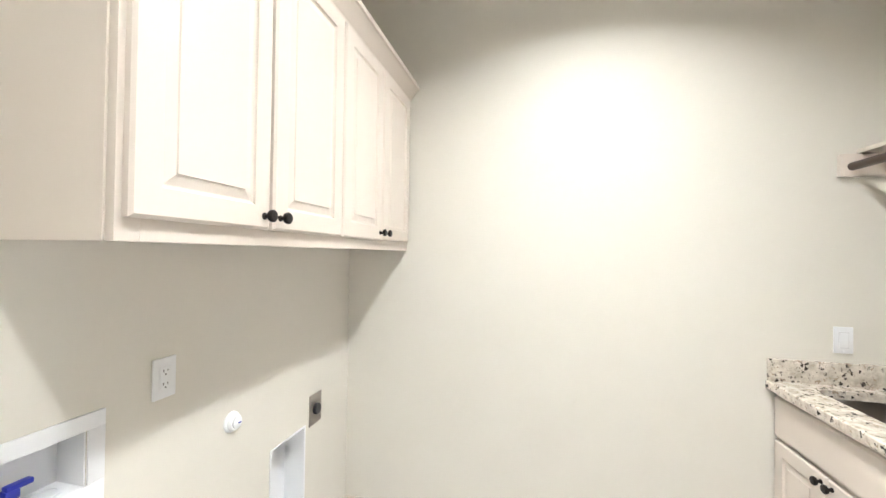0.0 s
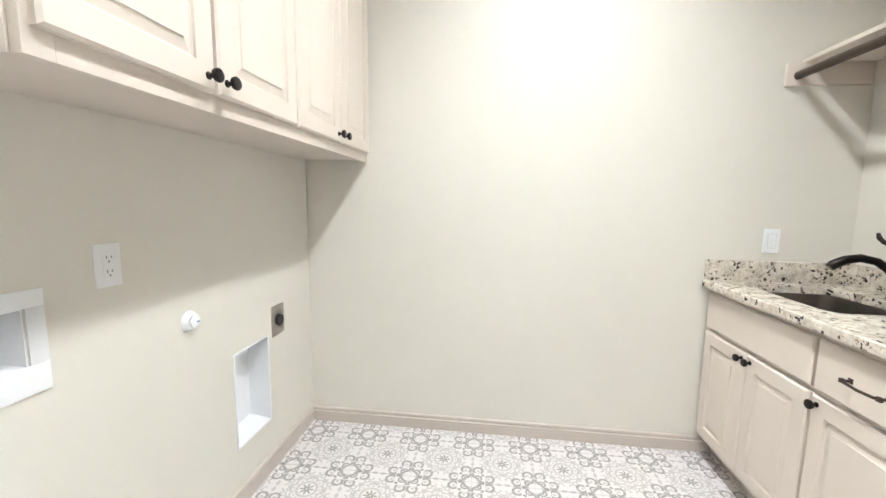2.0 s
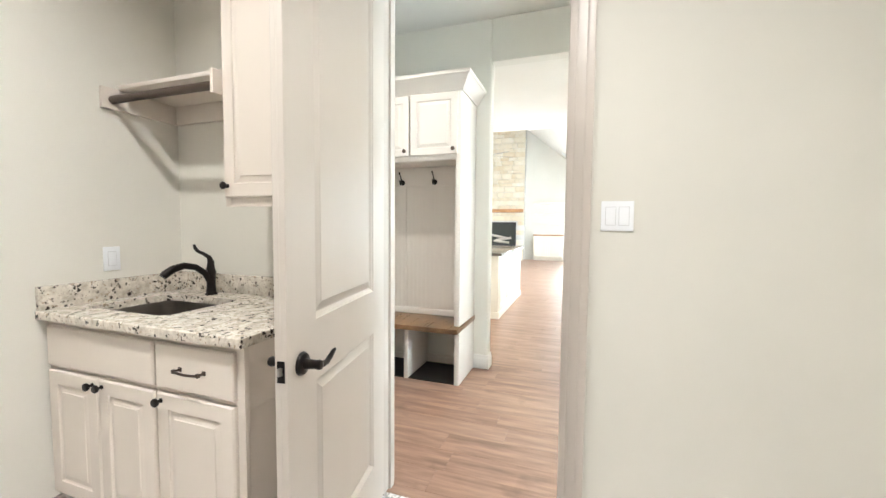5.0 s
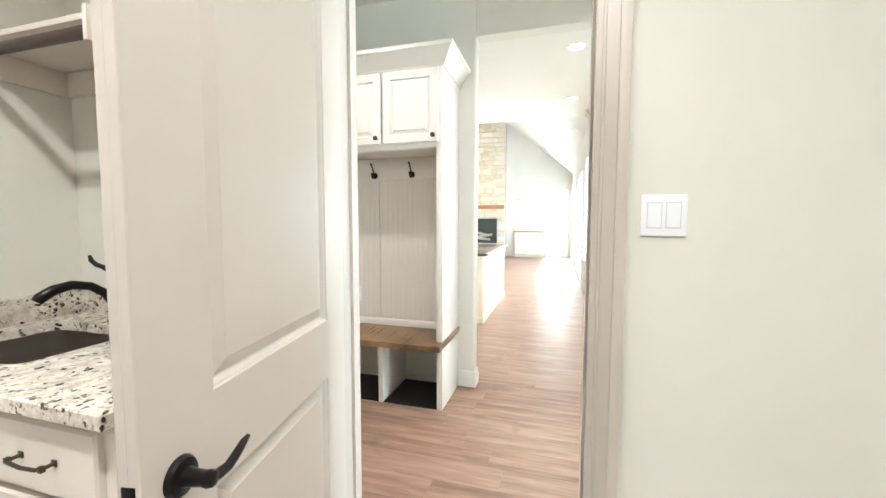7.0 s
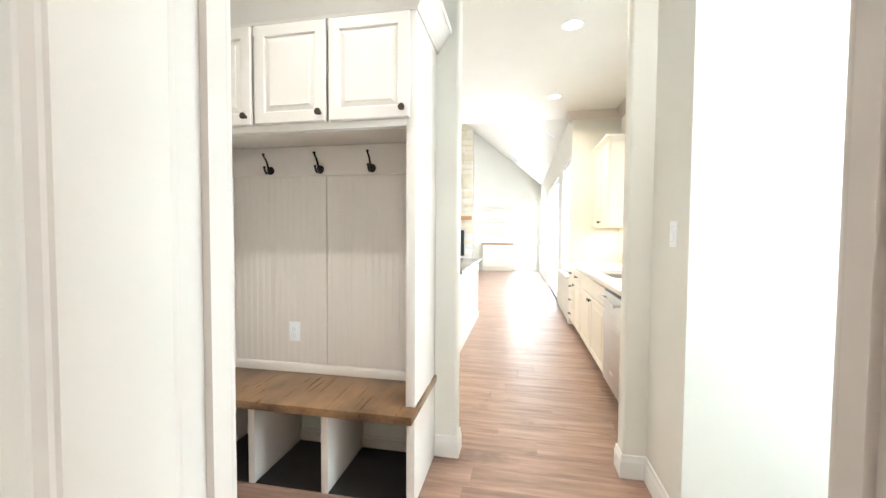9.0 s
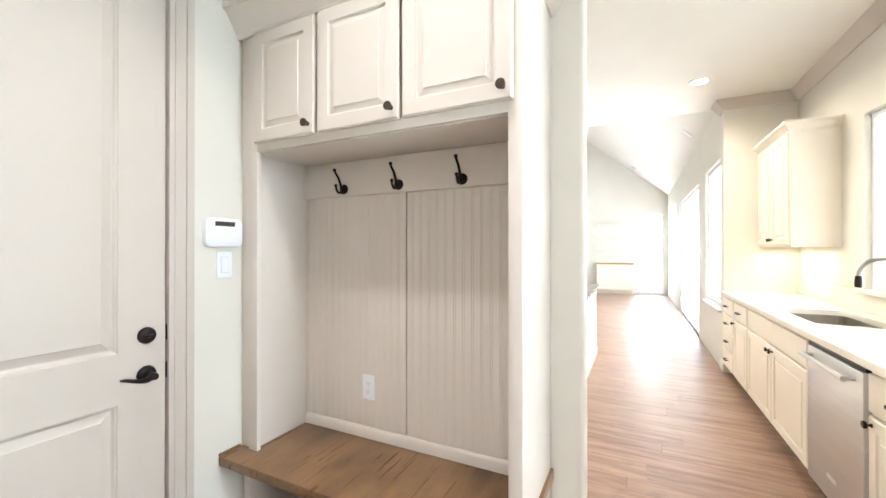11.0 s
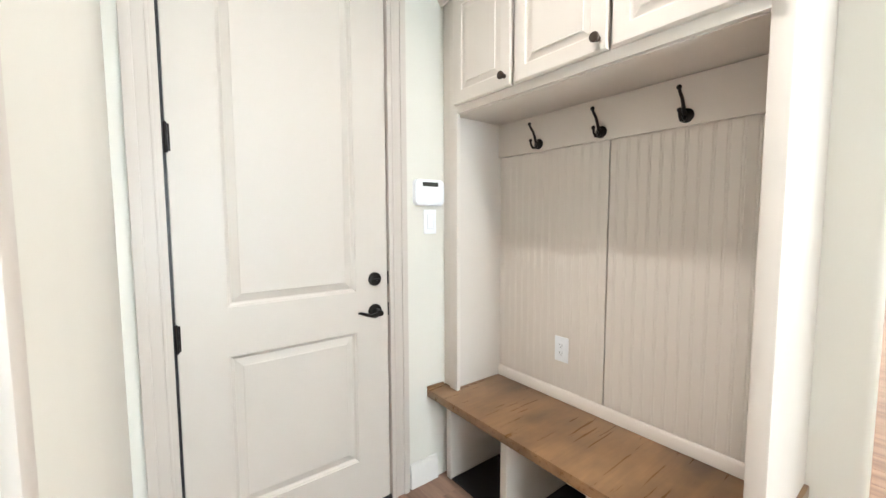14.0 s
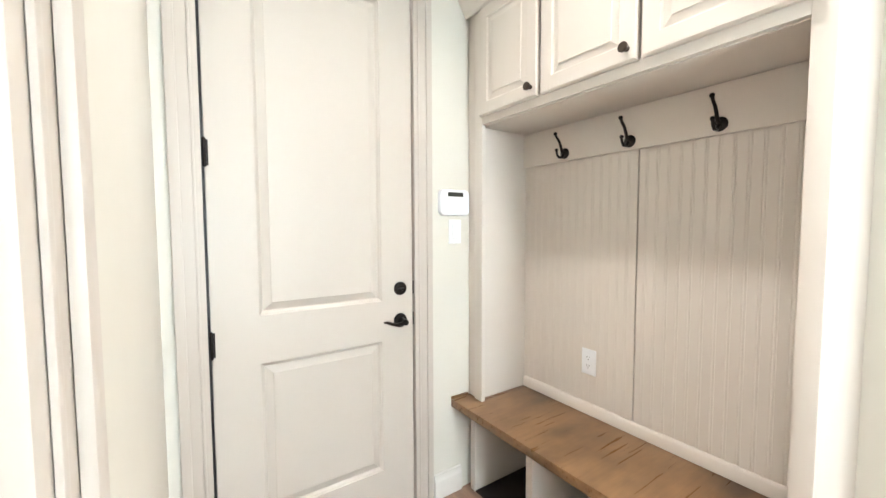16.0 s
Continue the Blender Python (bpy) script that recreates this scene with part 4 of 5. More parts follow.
gas = thing("gas_stub_cover", pose(W, 1.152, 0.863, 0, 0, 90), "white round capped gas outlet cover", "gas outlet")
part("cover", lathe(bmesh.new(), [(0.036, 0), (0.035, 0.005), (0.030, 0.009), (0.028, 0.018), (0.025, 0.021), (0.004, 0.022)], pose(0, 0, 0, 90), 28), WHITE, gas)
part("cap", lathe(bmesh.new(), [(0.020, 0), (0.020, 0.007), (0.016, 0.009), (0.003, 0.010)], pose(0, -0.021, 0, 90), 24), WHITE, gas)
part("tab", boxes((-0.002, 0.010, -0.0335, -0.030, -0.002, 0.002), bevel=0.001), BLUE, gas)

dry = thing("dryer_outlet", pose(W, 1.698, 0.703, 0, 0, 90), "grey plate with round black dryer outlet", "outlet")
part("plate", boxes((-0.053, 0.053, -0.004, 0, -0.073, 0.073), bevel=0.002), STEEL, dry)
part("receptacle", lathe(bmesh.new(), [(0.027, 0), (0.027, 0.012), (0.024, 0.016), (0.004, 0.016)], pose(0, -0.004, 0, 90), 24), BLACK, dry)


# ---- ceiling lights ----
for x, y, z, watts, spread in CANS:
    c = thing("recessed_light", pose(x, y, z), "white trimmed recessed ceiling light, switched on", "ceiling light", "recessed lights")
    part("trim_ring", lathe(bmesh.new(), [(0.095, -0.001), (0.094, -0.006), (0.078, -0.010), (0.072, -0.004), (0.072, -0.001)], Matrix(), 28), WHITE, c)
    part("lens", lathe(bmesh.new(), [(0.071, -0.004), (0.06, -0.0045), (0.002, -0.005)], Matrix(), 24), LAMP, c, "glowing lens")

# ---- hall locker with bench: faces west, x runs south from the north wall ----
LF = 3.0
lk = thing("hall_locker", pose(LF, HN - 0.003, 0, 0, 0, -90), "painted mudroom locker with three doors, hooks and wooden bench", "locker")
LW, LD = HN - 0.003 - 0.785, HX - LF - 0.002
BACK = 0.322
part("side_panel", boxes((LW - 0.035, LW, 0.02, LD, 0, 0.439), bevel=0.001), LOCK, lk)
part("side_panel", boxes((LW - 0.025, LW, 0.02, LD, 0.481, 2.33), bevel=0.001), LOCK, lk)
part("stile", boxes((LW - 0.045, LW, 0, 0.02, 0.481, 2.33), bevel=0.0015), LOCK, lk)
part("stile", boxes((0.06, 0.115, 0, 0.02, 0.481, 2.33), bevel=0.0015), LOCK, lk)
part("side_panel", boxes((0.06, 0.085, 0.02, LD, 0.481, 2.33), bevel=0.001), LOCK, lk)
part("filler", boxes((0, 0.06, 0.012, 0.03, 0.481, 2.33), bevel=0.001), LOCK, lk)
part("back_board", boxes((0.085, LW - 0.025, BACK + 0.012, BACK + 0.022, 0.481, 1.83)), LOCK, lk)
NX0, NX1, SEAM = 0.0855, LW - 0.0255, HN - 0.003 - 1.398


def beadboard(x0, x1, z0, z1, y, pitch=0.041):
    """Sheet of narrow vertical beads with rounded grooves."""
    bm = bmesh.new()
    prof, x = [(x0, 0.0)], x0 + pitch * 0.6
    while x < x1 - pitch * 0.4:
        prof += [(x - 0.003, 0.0), (x - 0.001, 0.0016), (x, 0.0016), (x + 0.0014, 0.0004), (x + 0.004, -0.0002), (x + 0.0066, 0.0004), (x + 0.008, 0.0016), (x + 0.009, 0.0016), (x + 0.011, 0.0)]
        x += pitch
    prof.append((x1, 0.0))
    a = [bm.verts.new((px, y + d, z0)) for px, d in prof]
    b = [bm.verts.new((px, y + d, z1)) for px, d in prof]
    for k in range(len(a) - 1):
        bm.faces.new((a[k], a[k + 1], b[k + 1], b[k]))
    c = [bm.verts.new(q) for q in ((x0, y + 0.010, z0), (x1, y + 0.010, z0), (x1, y + 0.010, z1), (x0, y + 0.010, z1))]
    bm.faces.new(c)
    bm.faces.new((a[0], c[0], c[3], b[0]))
    bm.faces.new((a[-1], c[1], c[2], b[-1]))
    return bm


part("bead_panel", beadboard(NX0, SEAM - 0.004, 0.535, 1.632, BACK), LOCK, lk)
part("bead_panel", beadboard(SEAM + 0.004, NX1, 0.535, 1.632, BACK), LOCK, lk)
part("hook_rail", boxes((NX0, NX1, BACK - 0.019, BACK + 0.011, 1.632, 1.798), bevel=0.0015), LOCK, lk)
bm = extrude_profile(bmesh.new(), [(0, 0), (0.014, 0), (0.014, 0.04), (0.010, 0.047), (0.006, 0.052), (0, 0.052)], [(NX0, BACK + 0.004), (NX1, BACK + 0.004)])
bm.transform(Matrix.Translation((0, 0, 0.4815)))
part("base_moulding", bm, LOCK, lk)
part("bottom_shelf", boxes((0.085, LW - 0.025, 0.02, BACK + 0.01, 1.80, 1.82), bevel=0.001), LOCK, lk)
part("rail", boxes((0.115, LW - 0.045, 0, 0.02, 1.803, 1.845), bevel=0.0015), LOCK, lk)
part("rail", boxes((0.115, LW - 0.045, 0, 0.02, 2.28, 2.33), bevel=0.0015), LOCK, lk)
part("cupboard_back", boxes((0.085, LW - 0.025, 0.02, 0.03, 1.83, 2.30)), LOCK, lk)
part("top_panel", boxes((0.06, LW, 0.0, LD, 2.33, 2.345)), LOCK, lk)
Y = lambda y: HN - 0.003 - y
for ya, yb in ((1.976, 1.624), (1.608, 1.224), (1.212, 0.812)):
    cab_door(lk, Y(ya), Y(yb), 1.838, 2.318, -0.019, LOCK, (Y(yb) - 0.030, 1.878), 0.055, kmat=WORN)
cr = extrude_profile(bmesh.new(), [(0, 0), (0.010, 0), (0.014, 0.012), (0.022, 0.020), (0.062, 0.085), (0.076, 0.100), (0.086, 0.104), (0.086, 0.128), (0, 0.128)], [(0.0, 0.0), (LW, 0.0), (LW, LD)])
cr.transform(Matrix.Translation((0, 0, 2.322)))
part("crown", cr, LOCK, lk)
seat = boxes((0.0, LW + 0.012, -0.10, LD, 0.440, 0.480), bevel=0.005)
part("bench_top", seat, BENCHWOOD, lk, "stained brown wooden seat board")
part("bench_lip", boxes((0.0, 0.012, -0.10, 0.0, 0.481, 0.492), bevel=0.002), BENCHWOOD, lk)
part("bench_rail", boxes((0.0, LW, -0.002, 0.02, 0.422, 0.439), bevel=0.001), LOCK, lk)
for x in (0.0, Y(1.66) - 0.018, Y(1.25) - 0.018):
    part("divider", boxes((x + (0.03 if x == 0 else 0), x + 0.036 + (0.03 if x == 0 else 0), 0.0, LD, 0, 0.421), bevel=0.001), LOCK, lk)
part("divider_front", boxes((LW - 0.04, LW, -0.002, 0.019, 0, 0.421), bevel=0.001), LOCK, lk)
bm = extrude_profile(bmesh.new(), BASEPROF, [(0.07, LD - 0.002), (LW - 0.036, LD - 0.002)])
part("cubby_moulding", bm, LOCK, lk)


# thin near-black sheet over the floor of each cubby
CUBBY = paint("cubby_floor_sheet", (0.018, 0.015, 0.014), 0.6, 80, 0.2, 0.2)
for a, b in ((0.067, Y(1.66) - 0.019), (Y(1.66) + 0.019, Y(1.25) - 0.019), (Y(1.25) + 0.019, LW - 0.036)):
    part("cubby_floor_sheet", boxes((a, b, 0.004, LD - 0.018, 0.0005, 0.006)), CUBBY, lk, "thin near-black sheet over the cubby floor")


def coat_hook(parent, x, y, z):
    bm = lathe(bmesh.new(), [(0.024, 0), (0.024, 0.003), (0.019, 0.008), (0.010, 0.012), (0.008, 0.016)], pose(x, y, z, 90), 20)
    tube(bm, [(x, y - 0.010, z + 0.002), (x, y - 0.022, z + 0.010), (x, y - 0.030, z + 0.030), (x, y - 0.042, z + 0.052), (x, y - 0.060, z + 0.068), (x, y - 0.066, z + 0.078)], [0.007, 0.0065, 0.0058, 0.0055, 0.0052, 0.005], 10)
    tube(bm, [(x, y - 0.010, z - 0.004), (x, y - 0.024, z - 0.020), (x, y - 0.042, z - 0.021), (x, y - 0.054, z - 0.009), (x, y - 0.058, z + 0.007)], [0.0065, 0.0058, 0.0055, 0.005, 0.005], 10)
    for c, r in (((x, y - 0.067, z + 0.081), 0.0085), ((x, y - 0.058, z + 0.010), 0.008)):
        bmesh.ops.create_icosphere(bm, subdivisions=2, radius=r, matrix=Matrix.Translation(c))
    return part("coat_hook", bm, BRONZE, parent, "black double coat hook")


for y in (1.742, 1.428, 1.117):
    coat_hook(lk, Y(y), BACK - 0.019, 1.665)
plate("outlet", pose(LF + BACK, 1.606, 0.722, 0, 0, -90), "white duplex outlet plate inside the locker", "outlet")


# ---- kitchen along the south wall: fronts face north, x runs west ----
def kitchen_unit(x0, x1, label, drawers=(), doors=(), knob_side=1):
    """Base unit between world x0 < x1, front at y = LS."""
    w = x1 - x0
    u = thing("base_cabinet", pose(x1, LS, 0, 0, 0, 180), label, "cabinet", "kitchen base cabinets")
    part("body", boxes((0.001, w - 0.001, 0.002, 0.62, 0.10, 0.64), (0.001, 0.02, 0.002, 0.62, 0.64, 0.874), (w - 0.02, w - 0.001, 0.002, 0.62, 0.64, 0.874), (0.02, w - 0.02, 0.002, 0.022, 0.64, 0.874), (0.001, w - 0.001, 0.07, 0.62, 0.0, 0.10), bevel=0.001), KCAB, u)
    for a, b, z0, z1 in drawers:
        d = part("drawer", panelled(a, b, z0, z1, -0.019, 0.0205, [], RAISED, 0.005), KCAB, u)
        bar_pull(d, (a + b) / 2, -0.019, (z0 + z1) / 2, 0.09)
    for a, b, z0, z1, kx in doors:
        cab_door(u, a, b, z0, z1, -0.019, KCAB, (kx, z1 - 0.035), 0.055)
    return u


kitchen_unit(6.60, KX - 0.004, "cream painted four-drawer kitchen base cabinet", [(0.02, 0.52, z0, z1) for z0, z1 in ((0.12, 0.30), (0.315, 0.49), (0.505, 0.68), (0.695, 0.855))])
kitchen_unit(6.06, 6.60, "cream painted kitchen base cabinet with a drawer", [(0.02, 0.52, 0.695, 0.855)], [(0.02, 0.52, 0.12, 0.68, 0.05)])
sk = kitchen_unit(4.71, 6.06, "cream painted double-door kitchen sink base cabinet", (), [(0.02, 0.67, 0.12, 0.68, 0.64), (0.68, 1.33, 0.12, 0.68, 0.71)])
part("false_front", panelled(0.02, 1.33, 0.695, 0.855, -0.019, 0.0205, [], RAISED, 0.005), KCAB, sk)
kitchen_unit(3.575, 4.095, "cream painted kitchen base cabinet with a drawer", [(0.02, 0.50, 0.695, 0.855)], [(0.02, 0.50, 0.12, 0.68, 0.05)])
dw = thing("dishwasher", pose(4.705, LS, 0, 0, 0, 180), "stainless steel dishwasher with a bar handle", "dishwasher")
part("tub", boxes((0.004, 0.604, 0.01, 0.6, 0.06, 0.872)), BLACK, dw)
part("front", boxes((0.004, 0.604, -0.024, 0.0095, 0.115, 0.845), bevel=0.004), SILVER, dw, "brushed steel front panel")
part("control_strip", boxes((0.004, 0.604, -0.016, 0.0095, 0.847, 0.870), bevel=0.002), BLACK, dw)
hd = tube(bmesh.new(), [(0.05, -0.07, 0.80), (0.558, -0.07, 0.80)], 0.012, 14)
for hx in (0.075, 0.533):
    tube(hd, [(hx, -0.024, 0.80), (hx, -0.07, 0.80)], 0.010, 10)
part("bar_handle", hd, SILVER, dw)
part("kick_plate", boxes((0.004, 0.604, 0.05, 0.0595, 0.0, 0.112)), BLACK, dw)
part("badge", boxes((0.25, 0.35, -0.0255, -0.0235, 0.225, 0.245), bevel=0.001), WHITE, dw)

ktop = thing("kitchen_countertop", pose(0, 0, 0), "pale polished kitchen countertop along the window wall", "countertop")
part("slab", cut_top(3.575, KX - 0.003, KS + 0.003, LS + 0.03, 0.876, 0.914, (4.98, 5.78, -0.93, -0.53)), QUARTZ, ktop)
part("splash", boxes((3.575, KX - 0.003, KS + 0.002, KS + 0.014, 0.915, 1.075)), QUARTZ, ktop)
ksink = thing("sink", pose(0, 0, 0), "steel undermount kitchen sink", "sink")
part("basin", bowl(4.976, 5.784, -0.934, -0.526, 0.8755, 0.2), STEEL, ksink)
part("divider", boxes((5.365, 5.395, -0.931, -0.529, 0.68, 0.862), bevel=0.008), STEEL, ksink)
ktap = thing("faucet", pose(5.1, -0.98, 0.914), "tall gooseneck kitchen faucet of dark steel", "faucet")
part("base", lathe(bmesh.new(), [(0.028, 0), (0.028, 0.006), (0.02, 0.02), (0.019, 0.11), (0.015, 0.13), (0.01, 0.135)]), STEEL, ktap)
neck = [(0, 0, 0.1), (0, 0, 0.22)] + arc((0, 0, 0.30), (0.02, 0.03, 0.42), (0.10, 0.09, 0.40), 6) + arc((0.14, 0.12, 0.385), (0.18, 0.15, 0.35), (0.18, 0.155, 0.29), 4)
part("neck", tube(bmesh.new(), neck, 0.013, 12), STEEL, ktap)
part("spray_head", tube(bmesh.new(), [(0.18, 0.155, 0.29), (0.18, 0.156, 0.24), (0.18, 0.156, 0.215)], [0.017, 0.02, 0.018], 12), BRONZE, ktap)
part("handle", tube(bmesh.new(), [(0.015, 0, 0.08), (0.04, 0.01, 0.085), (0.06, 0.015, 0.12)], [0.010, 0.008, 0.006], 10), STEEL, ktap)

kup = thing("wall_cabinet", pose(KX - 0.004, KS + 0.332, 0, 0, 0, 180), "cream painted kitchen wall cabinet with crown", "cabinet")
KW = KX - 6.2
part("body", boxes((0, KW, 0.0, 0.33, 1.40, 2.42), bevel=0.001), KCAB, kup)
for a, b, kx in ((0.02, KW / 2 - 0.003, KW / 2 - 0.035), (KW / 2 + 0.003, KW - 0.02, KW / 2 + 0.035)):
    cab_door(kup, a, b, 1.42, 2.40, -0.019, KCAB, (kx, 1.47), 0.06)
cr = extrude_profile(bmesh.new(), CROWN, [(0, 0), (KW, 0), (KW, 0.33)])
cr.transform(Matrix.Translation((0, 0, 2.40)))
part("crown", cr, KCAB, kup)
solid("crown_moulding", extrude_profile(bmesh.new(), [(0, H - 0.001), (0.09, H - 0.001), (0.085, H - 0.02), (0.03, H - 0.08), (0.012, H - 0.11), (0, H - 0.11)][::-1], [(KX + 0.2, LS - 0.0), (KX, LS), (KX, KS), (3.58, KS)]), TRIM, "painted crown moulding along the kitchen ceiling", "crown moulding", "structure")

# kitchen island
isl = thing("kitchen_island", pose(0, 0, 0), "cream painted kitchen island with dark stone top", "kitchen island")
part("body", boxes((5.36, 7.4, 0.95, 2.0, 0.0, 0.875), bevel=0.003), KCAB, isl)
for a, b in ((5.42, 6.05), (6.08, 6.70), (6.73, 7.34)):
    bm = panelled(-b, -a, 0.13, 0.84, -0.95, 0.018, [(-b + 0.06, -a - 0.06, 0.19, 0.78)], RAISED, 0.005)
    bm.transform(pose(0, 0, 0, 0, 0, 180) @ Matrix.Translation((0, 1.88, 0)))
    bm.transform(Matrix.Translation((0, 0, 0)))
    bmesh.ops.translate(bm, verts=bm.verts, vec=(0, 0, 0))
    me_y = sum(v.co.y for v in bm.verts) / len(bm.verts)
    bmesh.ops.translate(bm, verts=bm.verts, vec=(0, 0.944 - me_y, 0))
    bmesh.ops.rotate(bm, verts=bm.verts, cent=((a + b) / 2, 0.944, 0), matrix=Matrix.Rotation(math.pi, 3, "Z"))
    part("end_panel", bm, KCAB, isl)
part("base_trim", boxes((5.345, 7.41, 0.935, 2.01, 0.0, 0.09), bevel=0.003), KCAB, isl)
part("stone_top", boxes((5.30, 7.46, 0.90, 2.06, 0.876, 0.912), bevel=0.004), DARKSTONE, isl, "dark speckled stone top")

# ---- windows and the glazed doors ----


def window(name, axis, face, depth, u0, u1, z0, z1, panes, label, sill=True):
    """Framed window filling an opening; panes: columns, rows. Its room side is at face."""
    w = thing(name, pose(0, 0, 0), label, "window")
    tagged(w, kind="structure")

    def b(a0, a1, ua, ub, za, zb):
        lo, hi = sorted((face + a0 * depth, face + a1 * depth))
        return (lo, hi, ua, ub, za, zb) if axis == "x" else (ua, ub, lo, hi, za, zb)
    f = 0.05
    part("window_frame", boxes(b(0.3, 0.8, u0 + 0.002, u0 + f, z0, z1), b(0.3, 0.8, u1 - f, u1 - 0.002, z0, z1), b(0.3, 0.8, u0 + f, u1 - f, z1 - f, z1 - 0.002), b(0.3, 0.8, u0 + f, u1 - f, z0 + 0.002, z0 + f), bevel=0.002), WHITE, w)
    c, r = panes
    pu, pz = (u1 - u0 - 2 * f) / c, (z1 - z0 - 2 * f) / r
    for i in range(1, c):
        part("mullion", boxes(b(0.35, 0.75, u0 + f + pu * i - 0.03, u0 + f + pu * i + 0.03, z0 + f, z1 - f)), WHITE, w)
    for i in range(c):
        for k in range(1, r):
            part("muntin", boxes(b(0.4, 0.7, u0 + f + pu * i + 0.03, u0 + f + pu * (i + 1) - 0.03, z0 + f + pz * k - 0.012, z0 + f + pz * k + 0.012)), WHITE, w)
        g = part("pane", boxes(b(0.53, 0.57, u0 + f + pu * i + 0.001, u0 + f + pu * (i + 1) - 0.001, z0 + f, z1 - f)), GLASS, w)
        g.visible_shadow = False
    if sill:
        part("window_sill", boxes(b(-0.35, 0.29, u0 - 0.04, u1 + 0.04, z0 - 0.03, z0 - 0.002), bevel=0.004), DAYLIT_TRIM, w)


window("window_1", "y", KS, -0.14, 3.95, 5.85, 1.08, 2.39, (2, 2), "white framed kitchen window over the sink")
window("window_2", "y", LS, -0.12, 7.32, 8.40, 0.68, 2.45, (1, 2), "white framed tall living room window")
window("door_patio", "y", LS, -0.12, 9.1, 12.0, -0.02, 2.42, (3, 1), "white framed glazed patio doors", False)
window("door_far", "x", FX, 0.12, -0.3, 0.48, 0.02, 2.5, (1, 1), "white framed glazed far door", False)
window("window_4", "y", LS, -0.12, 13.2, 14.8, 0.68, 2.55, (2, 2), "white framed living room end window")
window("window_3", "y", HS, -0.12, 1.95, 2.85, 0.55, 2.3, (1, 2), "white framed corridor window")
# blank sheets added outside, glowing by themselves as overexposed daylight
solid("backdrop_garden", boxes((-10, 40, -9.1, -9.0, -0.1, 9)), BACKDROP_GLOW, "self-lit blank sheet standing in for the overexposed garden", "backdrop", "structure")
solid("backdrop_east", boxes((24.0, 24.1, -8, 12, -0.1, 9)), BACKDROP_GLOW, "self-lit blank sheet standing in for the overexposed garden", "backdrop", "structure")

# ---- living room far end ----
fp = thing("fireplace", pose(0, 0, 0), "pale stone fireplace with black firebox and wooden mantel", "fireplace")
FY0, FY1, FF = 1.95, 3.75, 15.05
rng = random.Random(4)
part("backing", boxes((FF + 0.06, FX - 0.002, FY0 + 0.02, FY1 - 0.02, 0, 5.55)), GROUT, fp)
z = 0.0
while z < 5.4:
    h = rng.uniform(0.12, 0.24)
    y = FY0
    while y < FY1 - 0.02:
        w = min(rng.uniform(0.18, 0.5), FY1 - y)
        if not (y + w > 2.24 and y < 3.36 and z + h > 0.5 and z < 1.45):
            part("stone", boxes((FF - rng.uniform(0, 0.03), FF + 0.058, y + 0.006, y + w - 0.006, z + 0.006, z + h - 0.006), bevel=0.01), STONE, fp)
        y += w
    z += h
part("firebox_frame", boxes((FF - 0.01, FF + 0.06, 2.25, 2.31, 0.52, 1.43), (FF - 0.01, FF + 0.06, 3.29, 3.35, 0.52, 1.43), (FF - 0.01, FF + 0.06, 2.31, 3.29, 1.36, 1.43), (FF - 0.01, FF + 0.06, 2.31, 3.29, 0.52, 0.60)), SOOT, fp)
part("firebox_back", boxes((FF + 0.05, FF + 0.058, 2.31, 3.29, 0.60, 1.36)), SCREEN, fp)
for i, (ly, lz, tilt) in enumerate(((2.80, 0.68, 0.03), (2.72, 0.79, -0.05), (2.90, 0.88, 0.06))):
    part("log", tube(bmesh.new(), [(FF + 0.012 - 0.004 * i, ly - 0.30, lz - tilt), (FF + 0.010, ly, lz), (FF + 0.012, ly + 0.30, lz + tilt)], [0.045, 0.05, 0.04], 9, 1.0), LOGS, fp, "pale ceramic fire log")
part("mantel", boxes((FF - 0.22, FF - 0.031, FY0 + 0.02, FY1 - 0.02, 1.80, 1.93), bevel=0.008), MANTEL, fp, "rough orange-brown wooden mantel beam")
part("hearth", boxes((FF - 0.35, FF - 0.031, FY0, FY1, 0, 0.42), bevel=0.01), STONE, fp)

bi = thing("built_in_cabinet", pose(0, 0, 0), "white built-in cabinet with shelves beside the fireplace", "cabinet")
part("body", boxes((15.2, FX - 0.002, 0.53, 1.60, 0.10, 0.93), (15.26, FX - 0.002, 0.53, 1.60, 0, 0.10), bevel=0.002), KCAB, bi)
part("counter", boxes((15.17, FX - 0.002, 0.51, 1.62, 0.931, 0.97), bevel=0.003), MANTEL, bi)
for a in (0.55, 1.07):
    bm = panelled(-(a + 0.51), -a, 0.13, 0.90, 0, 0.019, [(-(a + 0.45), -a - 0.06, 0.19, 0.84)], RAISED, 0.004)
    bm.transform(pose(15.181, 0, 0, 0, 0, -90))
    part("door", bm, KCAB, bi)
for z in (1.35, 1.75, 2.15):
    part("shelf", boxes((15.22, FX - 0.002, 0.53, 1.60, z, z + 0.05), bevel=0.002), KCAB, bi)

# vent and unlit recessed light in the slope of the vault
SLOPE = Matrix.Rotation(math.atan2(0.628, 0.778), 4, "X")
vent = thing("ceiling_vent", Matrix.Translation((14.6, 0.52, 3.802)) @ SLOPE, "white slatted air vent in the sloped ceiling", "ceiling vent")
part("frame", boxes((-0.20, 0.20, -0.11, -0.09, -0.012, 0.0), (-0.20, 0.20, 0.09, 0.11, -0.012, 0.0), (-0.20, -0.18, -0.09, 0.09, -0.012, 0.0), (0.18, 0.20, -0.09, 0.09, -0.012, 0.0), bevel=0.002), WHITE, vent)
